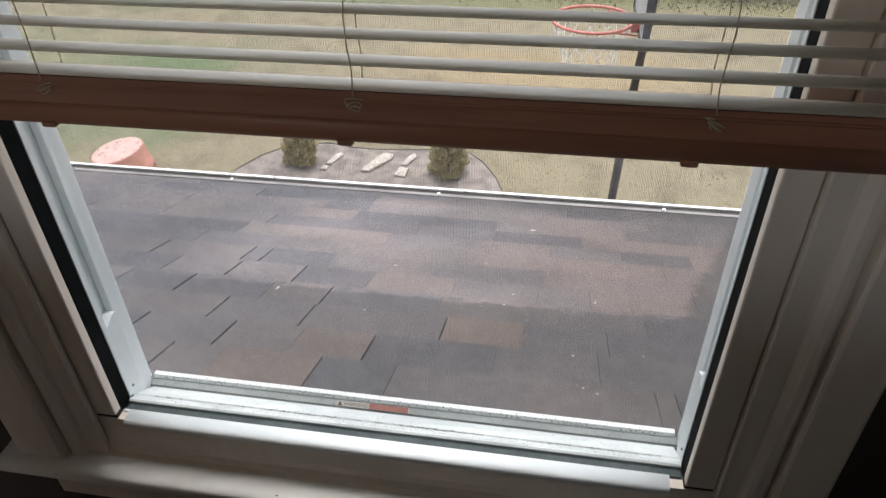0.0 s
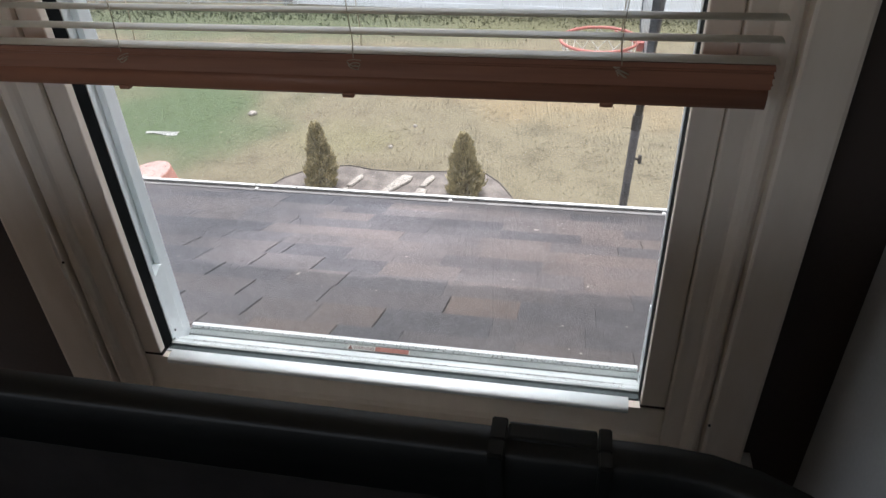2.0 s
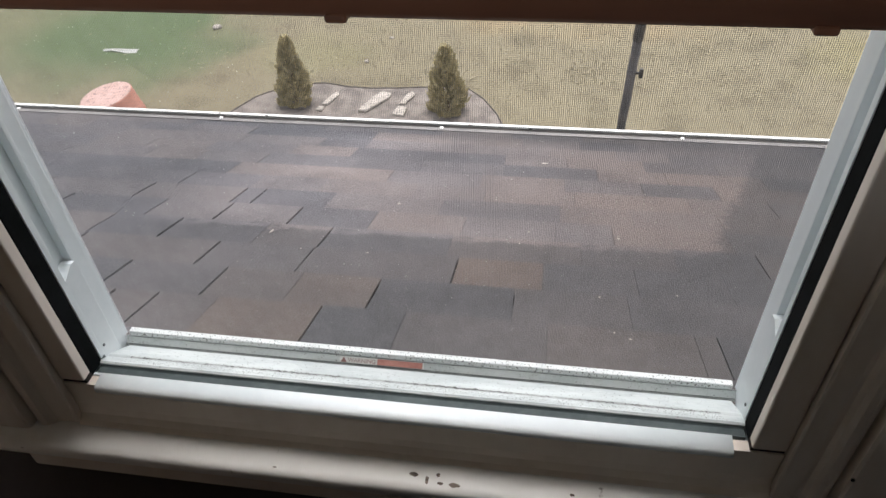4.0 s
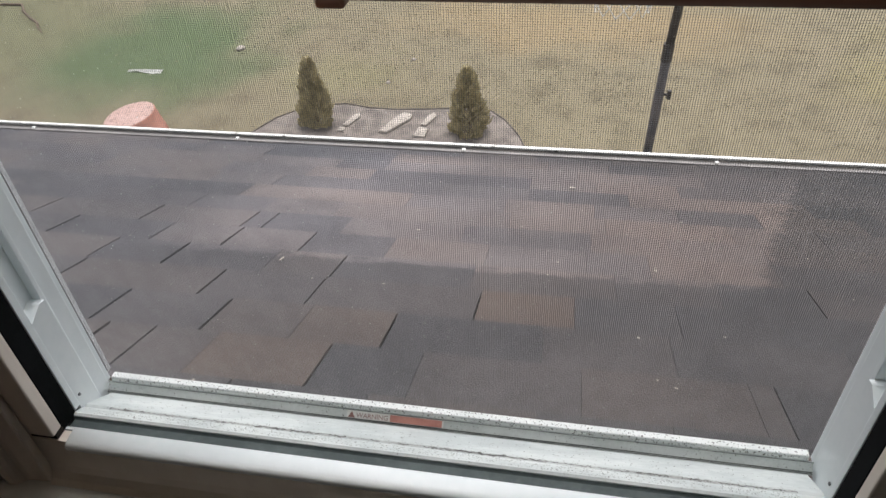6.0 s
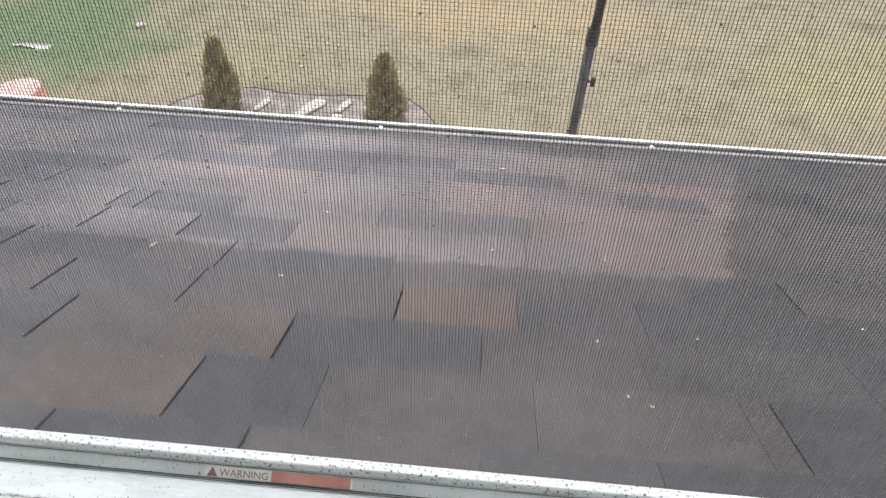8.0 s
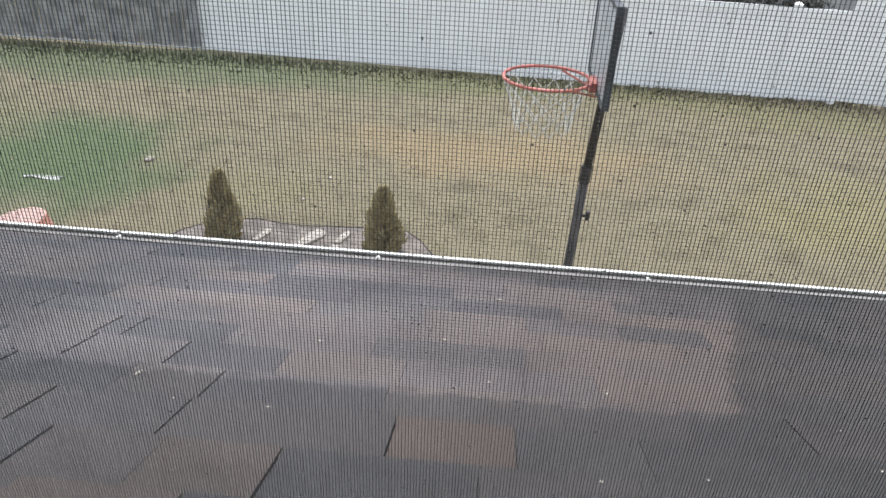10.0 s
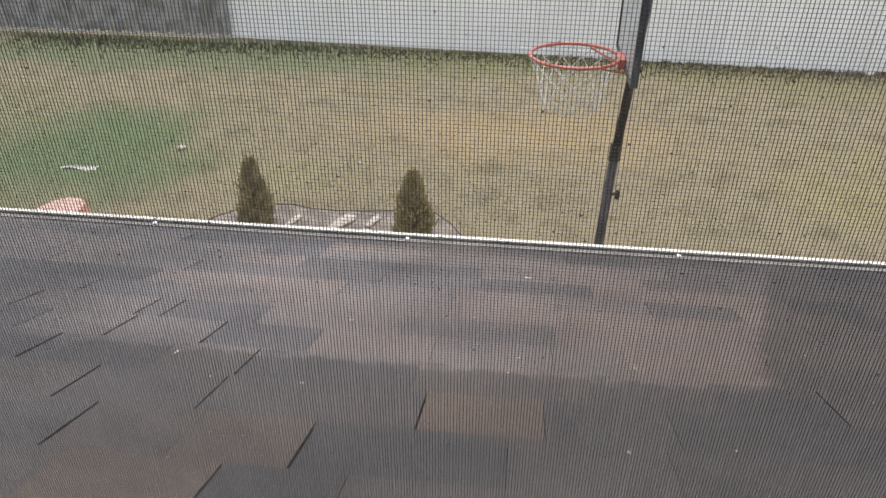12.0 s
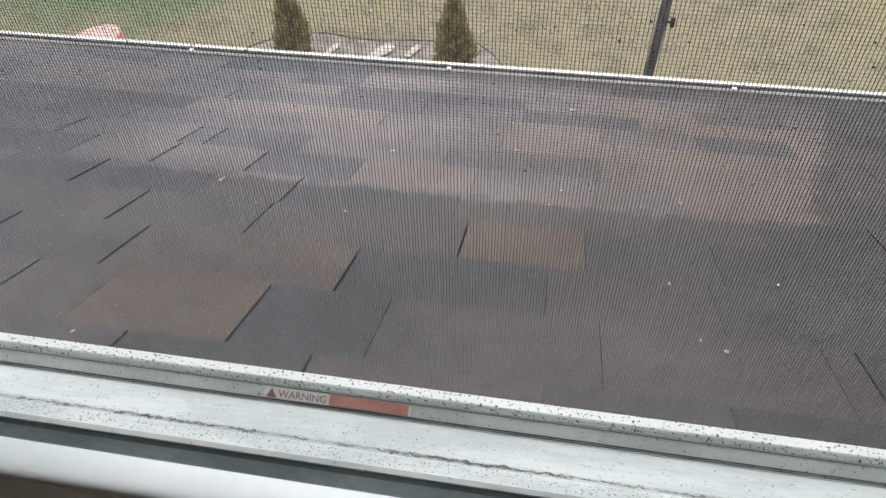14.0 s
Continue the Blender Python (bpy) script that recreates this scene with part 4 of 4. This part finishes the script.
# ---------- fences ----------
FA, FB = Vector((-6.34, 15.06, 0)), Vector((7.56, 14.03, 0))
fdir = (FB - FA).normalized()
turn = math.degrees(math.atan2(fdir.y, fdir.x))
span = 2.40
fence = thing("vinyl_fence", "tall white vinyl privacy fence with capped posts", "fence", FA)
fence.rotation_euler = (0, 0, radians(turn))
H = 1.76
post_me = mesh_of("post", box(-0.064, 0.064, -0.064, 0.064, -0.02, H + 0.03, 0.006), M_FENCE)
bm = bx(bmesh.new(), -0.076, 0.076, -0.076, 0.076, H + 0.031, H + 0.05)
v = [bm.verts.new(p) for p in ((-0.07, -0.07, H + 0.0505), (0.07, -0.07, H + 0.0505), (0.07, 0.07, H + 0.0505), (-0.07, 0.07, H + 0.0505), (0, 0, H + 0.10))]
bm.faces.new(v[3::-1])
for i in range(4):
    bm.faces.new((v[i], v[(i + 1) % 4], v[4]))
cap_me = mesh_of("post_cap", bm, M_FENCE)
rail_me = mesh_of("rail", box(0.065, span - 0.065, -0.024, 0.024, 0, 0.14, 0.005), M_FENCE)
bw = (span - 0.13) / 15
board_me = mesh_of("board", box(0.001, bw - 0.003, -0.011, 0.011, 0.136, H - 0.15, 0.003, 1), M_FENCE)
for i in range(6):
    x0 = i * span
    p = new("post", post_me)
    p.parent, p.location = fence, (x0, 0, 0)
    c = new("post_cap", cap_me)
    c.parent = p
    if i == 5:
        break
    for z in (-0.005, H - 0.15):
        r = new("rail", rail_me)
        r.parent, r.location = fence, (x0, 0, z)
    for k in range(15):
        b = new("board", board_me)
        b.parent, b.location = fence, (x0 + 0.065 + k * bw, 0, 0)
stub_w = 1.06 - 0.065 - 0.085
for z in (-0.005, H - 0.15):
    part("rail", box(5 * span + 0.065, 5 * span + 0.065 + stub_w, -0.024, 0.024, z, z + 0.14, 0.005), M_FENCE, fence)
for k in range(6):
    b = new("board", board_me)
    b.parent, b.location = fence, (5 * span + 0.065 + k * bw, 0, 0)
# taller gate section at the fence's end
gate = thing("fence_gate", "taller white vinyl gate section beside the fence", "gate", FA + fdir * (5 * span + 1.06) + Vector((0, -0.02, 0)))
gate.rotation_euler = (0, 0, radians(turn - 8))
for x0 in (0.0, 1.5):
    p = new("post", mesh_of("post", box(x0 - 0.08, x0 + 0.08, -0.08, 0.08, -0.02, 2.12, 0.008), M_FENCE))
    p.parent = gate
for k in range(9):
    b = new("board", mesh_of("board", box(0.085 + k * 0.148, 0.085 + k * 0.148 + 0.144, -0.012, 0.012, 0.06, 1.98, 0.003, 1), M_FENCE))
    b.parent = gate
box_ob = tagged(new("utility_box", mesh_of("utility_box", box(-0.35, 0.35, -0.2, 0.2, -0.01, 0.48, 0.03), M_BOX)), "grey plastic utility box beside the fence gate", "utility box")
box_ob.location = (8.05, 13.85, 0)

dark = thing("slatted_fence", "low dark slatted wire fence with a steel bottom rail", "fence", (-13.80, 14.86, 0))
slat_me = mesh_of("slat", box(0, 0.062, -0.008, 0.008, 0.10, 1.36, 0.003, 1), M_DARKFENCE)
for k in range(103):
    s = new("slat", slat_me)
    s.parent, s.location = dark, (0.02 + k * 0.0725, 0.004 * math.sin(k * 2.7), 0.012 * math.sin(k * 1.3))
for i in range(4):
    part("post", tube(bmesh.new(), [(i * 2.42 + 0.01, 0.03, -0.02), (i * 2.42 + 0.01, 0.03, 1.44)], 0.03, 10), M_STEEL, dark, "galvanised steel post")
for z in (0.07, 1.385):
    part("rail", tube(bmesh.new(), [(0, -0.018, z), (7.48, -0.018, z)], 0.02, 8), M_STEEL, dark, "galvanised rail")


# ---------- neighbouring houses ----------
def house(name, at, w, d, wall_h, roof_h, material, label, windows):
    t = thing(name, label, "house", at, "neighbouring houses")
    part("wall", box(0, w, 0, d, -0.05, wall_h), material, t)
    bm = prism([(-0.35, wall_h), (w / 2, wall_h + roof_h), (w + 0.35, wall_h)], -0.35, d + 0.35, "y")
    part("roof", bm, M_ROOFFAR, t, "dark grey shingle roof")
    k = 0
    clap = mesh_of("clapboard", prism([(-0.002, 0.0), (-0.022, 0.0), (-0.008, 0.205), (-0.002, 0.205)], 0, w, "x"), material)
    z = 0.3
    while z < wall_h - 0.2:
        c = new("clapboard", clap)
        c.parent, c.location = t, (0, 0, z)
        z += 0.205
    for x0, z0, ww, wh in windows:
        f = part("window", box(x0 - 0.09, x0 + ww + 0.09, -0.055, -0.023, z0 - 0.09, z0 + wh + 0.09, 0.006), M_SIDING_W, t, "white framed window")
        part("pane", box(x0, x0 + ww, -0.062, -0.056, z0, z0 + wh), M_GLASSDARK, f, "dark glass pane")
        part("sill", box(x0 - 0.12, x0 + ww + 0.12, -0.10, -0.0555, z0 - 0.13, z0 - 0.091), M_SIDING_W, f)
    return t


house("neighbour_house", (-4.05, 22.0, 0), 19.0, 9.0, 5.2, 2.6, M_SIDING, "grey clapboard house behind the fence", [(0.75, 0.86, 1.4, 1.3), (4.85, 0.92, 1.0, 1.3), (9.6, 1.0, 1.2, 1.2), (0.9, 3.3, 1.2, 1.3), (5.0, 3.3, 1.2, 1.3), (9.8, 3.3, 1.2, 1.3)])
house("neighbour_garage", (-13.2, 21.0, 0), 9.0, 7.0, 3.0, 2.0, M_SIDING_W, "white clapboard garage behind the fence", [(2.0, 1.2, 1.0, 0.9)])


def bush(at, rx, rz, material, seed, label, count=1500):
    rg = random.Random(seed)
    t = thing("bush", label, "bush", at, "bushes behind the fence")
    for i in range(14):
        a, e = rg.uniform(0, 6.28), rg.uniform(0.5, 1.4)
        part("stem", tube(bmesh.new(), [(0, 0, -0.02), (rx * 0.35 * math.cos(a), rx * 0.35 * math.sin(a), rz * 0.5 * e), (rx * 0.8 * math.cos(a), rx * 0.8 * math.sin(a), rz * 0.75 * e)], [0.025, 0.015, 0.006], 5), M_TWIG, t)
    vs = []
    for i in range(count):
        u = Vector((rg.gauss(0, 1), rg.gauss(0, 1), rg.gauss(0, 1))).normalized() * rg.uniform(0.5, 1.08)
        lump = 1 + 0.18 * math.sin(u.x * 5 + seed) * math.cos(u.y * 4)
        p = Vector((u.x * rx * lump, u.y * rx * lump, max(0.02, rz * (0.52 + 0.5 * u.z * lump))))
        s = Vector((rg.uniform(-1, 1), rg.uniform(-1, 1), rg.uniform(-1, 1))).normalized()
        q = s.cross(u).normalized() * 0.045
        s = s * 0.055
        vs += [p - s, p + q, p + s, p - q]
    ob = new("foliage", quads("foliage", vs, material))
    ob.parent = t
    tagged(ob, kind="stuff")


bush((5.15, 20.0, 0), 0.75, 1.75, M_PURPLE, 11, "dark purple-leaved bush behind the fence")
bush((6.6, 20.2, 0), 0.8, 1.15, M_DARKLEAF, 12, "low dark bush behind the fence")
bush((7.9, 20.0, 0), 0.8, 1.2, M_DARKLEAF, 13, "low dark bush behind the fence")
bush((3.0, 20.6, 0), 0.6, 1.15, M_DARKLEAF, 14, "low dark bush behind the fence")
bush((-12.9, 16.6, 0), 0.9, 1.9, M_DARKLEAF, 15, "dark bush behind the slatted fence")

# ---------- porch roof below the window ----------
SLOPE = 0.3926
ANG = math.degrees(math.atan(SLOPE))
CA = math.cos(radians(ANG))


def roof_z(y):
    return 3.5446 - SLOPE * (y - 0.345)


RX0, RX1, RY0, RY1 = -3.2, 2.6, 0.152, 1.885
deck = [(RY0, roof_z(RY0) - 0.008), (RY1, roof_z(RY1) - 0.008), (RY1, roof_z(RY1) - 0.12), (RY0, roof_z(RY0) - 0.12)]
roof = structure("porch_roof", prism(deck, RX0, RX1, "x"), M_UNDER, "low brown-grey asphalt shingle roof below the window", "roof")
structure("porch_wall", prism([(1.60, -0.02), (1.70, -0.02), (1.70, 2.88), (1.60, 2.88)], RX0 + 0.2, RX1 - 0.2, "x"), M_SIDING_W, "white porch wall under the roof", "wall")
part("drip_edge", prism([(RY1 - 0.035, roof_z(RY1 - 0.035) + 0.0085), (RY1 + 0.012, roof_z(RY1 + 0.012) + 0.0085), (RY1 + 0.012, roof_z(RY1 + 0.012) - 0.03), (RY1 + 0.004, roof_z(RY1 + 0.012) - 0.03), (RY1 + 0.004, roof_z(RY1) - 0.004), (RY1 - 0.035, roof_z(RY1 - 0.035) + 0.006)], RX0, RX1, "x"), M_EDGE, roof, "grey metal drip edge")
GZ = roof_z(RY1)
gutter = thing("gutter", "white metal gutter along the eave with a dark inside", "gutter", (0, 1.93, GZ - 0.03))


def gpart(name, bm, material, label="", parent=None):
    bmesh.ops.translate(bm, verts=bm.verts[:], vec=(0, -1.93, -(GZ - 0.03)))
    return part(name, bm, material, parent or gutter, label)


y0, y1, zt = RY1 + 0.016, RY1 + 0.100, GZ - 0.026
gprof = [(y0, zt), (y0, zt - 0.085), (y1 - 0.02, zt - 0.085), (y1 - 0.004, zt - 0.05), (y1 - 0.004, zt - 0.004), (y1 - 0.010, zt - 0.004), (y1 - 0.010, zt), (y1, zt + 0.002), (y1 + 0.002, zt - 0.05), (y1 - 0.016, zt - 0.089), (y0 - 0.003, zt - 0.089), (y0 - 0.003, zt)]
gpart("trough", prism(gprof, RX0 - 0.05, RX1 + 0.05, "x"), M_GUTTER, "white aluminium trough")
# Added fill below the lip: the trough's shade put in as dark colour.
gpart("trough_fill", box(RX0, RX1, y0 + 0.001, y1 - 0.008, zt - 0.084, zt - 0.010), M_GUTIN, "dark fill in the trough")
for i in range(-2, 3):
    cx = -0.268 + 0.898 * i
    gpart("hanger_clip", box(cx - 0.006, cx + 0.006, RY1 - 0.026, RY1 - 0.012, roof_z(RY1 - 0.02) + 0.012, roof_z(RY1 - 0.02) + 0.018, 0.001, 1), M_GUTTER)

# shingles: one thin wedge-shaped tab each
DY = 0.1275
COURSE0 = 0.2335
CUTS = {-1: (-0.331, -0.130), 0: (-0.616, -0.532, -0.420, -0.228, 0.394, 0.430), 1: (-0.853, -0.665, -0.463, -0.310, -0.155, 0.30), 2: (-1.05, -0.853, -0.543, -0.333, -0.025, 0.147, 0.325), 3: (-1.13, -0.870, -0.698, -0.333, 0.590), 4: (-1.072, -0.810, -0.633, -0.451, 0.17, 0.30), 5: (-1.222, -0.922, -0.655, -0.600)}
BLIND = {(0, -0.420), (0, 0.394), (1, -0.310), (1, 0.30), (2, 0.147), (2, 0.325), (4, 0.17), (4, 0.30)}
tab_meshes = {}
sr = random.Random(21)
EXP = DY / CA


def tab_shape(w):
    e1 = EXP + 0.001
    return [(0, -0.02, -0.004), (w, -0.02, -0.004), (w, e1, 0.001), (0, e1, 0.001), (0, -0.02, 0.0008), (w, -0.02, 0.0008), (w, e1, 0.0062), (0, e1, 0.0062)]


FACES = [(4, 5, 6, 7), (0, 3, 2, 1), (2, 3, 7, 6), (0, 1, 5, 4), (1, 2, 6, 5), (3, 0, 4, 7)]


def tab_mesh(w, material):
    key = (math.floor(w / 0.001), material.name)
    if key not in tab_meshes:
        me = bpy.data.meshes.new("shingle")
        me.from_pydata(tab_shape(key[0] * 0.001), [], FACES)
        me.materials.append(material)
        tab_meshes[key] = me
    return tab_meshes[key]


far_v, far_f = [], []
turn_m = pose(0, 0, 0, -ANG, 0, 0)
k = -1
while COURSE0 + k * DY < RY1 - 0.02:
    yk = COURSE0 + k * DY
    cuts = sorted(CUTS.get(k, ()))
    edges = []
    lim = [RX0] + list(cuts) + [RX1]
    for a, b in zip(lim, lim[1:]):
        seg = b - a
        parts_n = max(1, round(seg / 0.235)) if seg > 0.36 else 1
        ws = [sr.uniform(0.7, 1.35) for _ in range(parts_n)]
        tot = sum(ws)
        x = a
        for i, w in enumerate(ws):
            e = b if i == parts_n - 1 else x + seg * w / tot
            forced = (i == parts_n - 1 and b != RX1 and (k, b) not in BLIND)
            gap = (0.0044 if b < -0.4 else 0.0037 if b < -0.12 else 0.0026 if b < 0.2 else 0.0018) if forced else (0.0025 if sr.random() < (0.30 if e < -0.55 else 0.015) else 0.0002)
            edges.append((x, e - gap))
            x = e
    for a, b in edges:
        zk = roof_z(yk) + sr.uniform(-0.0006, 0.0006)
        if b > -2.1 and a < 1.75:
            tan = (k == 2 and -0.05 < a < 0.10) or (k == 1 and -0.33 < a < -0.2) or (k == 0 and -0.43 < a < -0.3)
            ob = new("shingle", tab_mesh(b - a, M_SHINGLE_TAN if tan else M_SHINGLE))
            ob.parent = roof
            ob.matrix_basis = Matrix.Translation((a, yk, zk)) @ turn_m
        else:
            base = len(far_v)
            mt = Matrix.Translation((a, yk, zk)) @ turn_m
            far_v += [mt @ Vector(p) for p in tab_shape(b - a)]
            far_f += [tuple(base + i for i in f) for f in FACES]
    k += 1
me = bpy.data.meshes.new("outer_shingles")
me.from_pydata(far_v, [], far_f)
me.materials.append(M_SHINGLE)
ob = new("outer_shingles", me)
ob.parent = roof
tagged(ob, kind="stuff")

# pale flecks and droppings on the shingles
fl = random.Random(41)
spots = [(0.31, 0.794, 0.004, 0.016), (-0.225, 0.94, 0.006, 0.006), (-0.463, 0.694, 0.004, 0.012), (-0.218, 0.609, 0.004, 0.004), (0.135, 1.428, 0.010, 0.008), (0.29, 0.333, 0.003, 0.004), (-0.386, 0.221, 0.003, 0.004), (0.25, 0.479, 0.003, 0.004)]
spots += [(fl.uniform(-1.2, 1.0), fl.uniform(0.25, 1.8), fl.uniform(0.0015, 0.0035), fl.uniform(0.0015, 0.005)) for _ in range(40)]
vs = []
for sx, sy, rx, ry in spots:
    for k in range(6):
        a = k * math.pi / 3
        px, py = sx + rx * fl.uniform(0.6, 1.2) * math.cos(a), sy + ry * fl.uniform(0.6, 1.2) * math.sin(a)
        vs.append((px, py, roof_z(py) + 0.0072))
flecks = new("pale_flecks", quads("pale_flecks", vs, M_STONE, 6))
flecks.parent = roof
tagged(flecks, "pale flecks and droppings", kind="stuff")
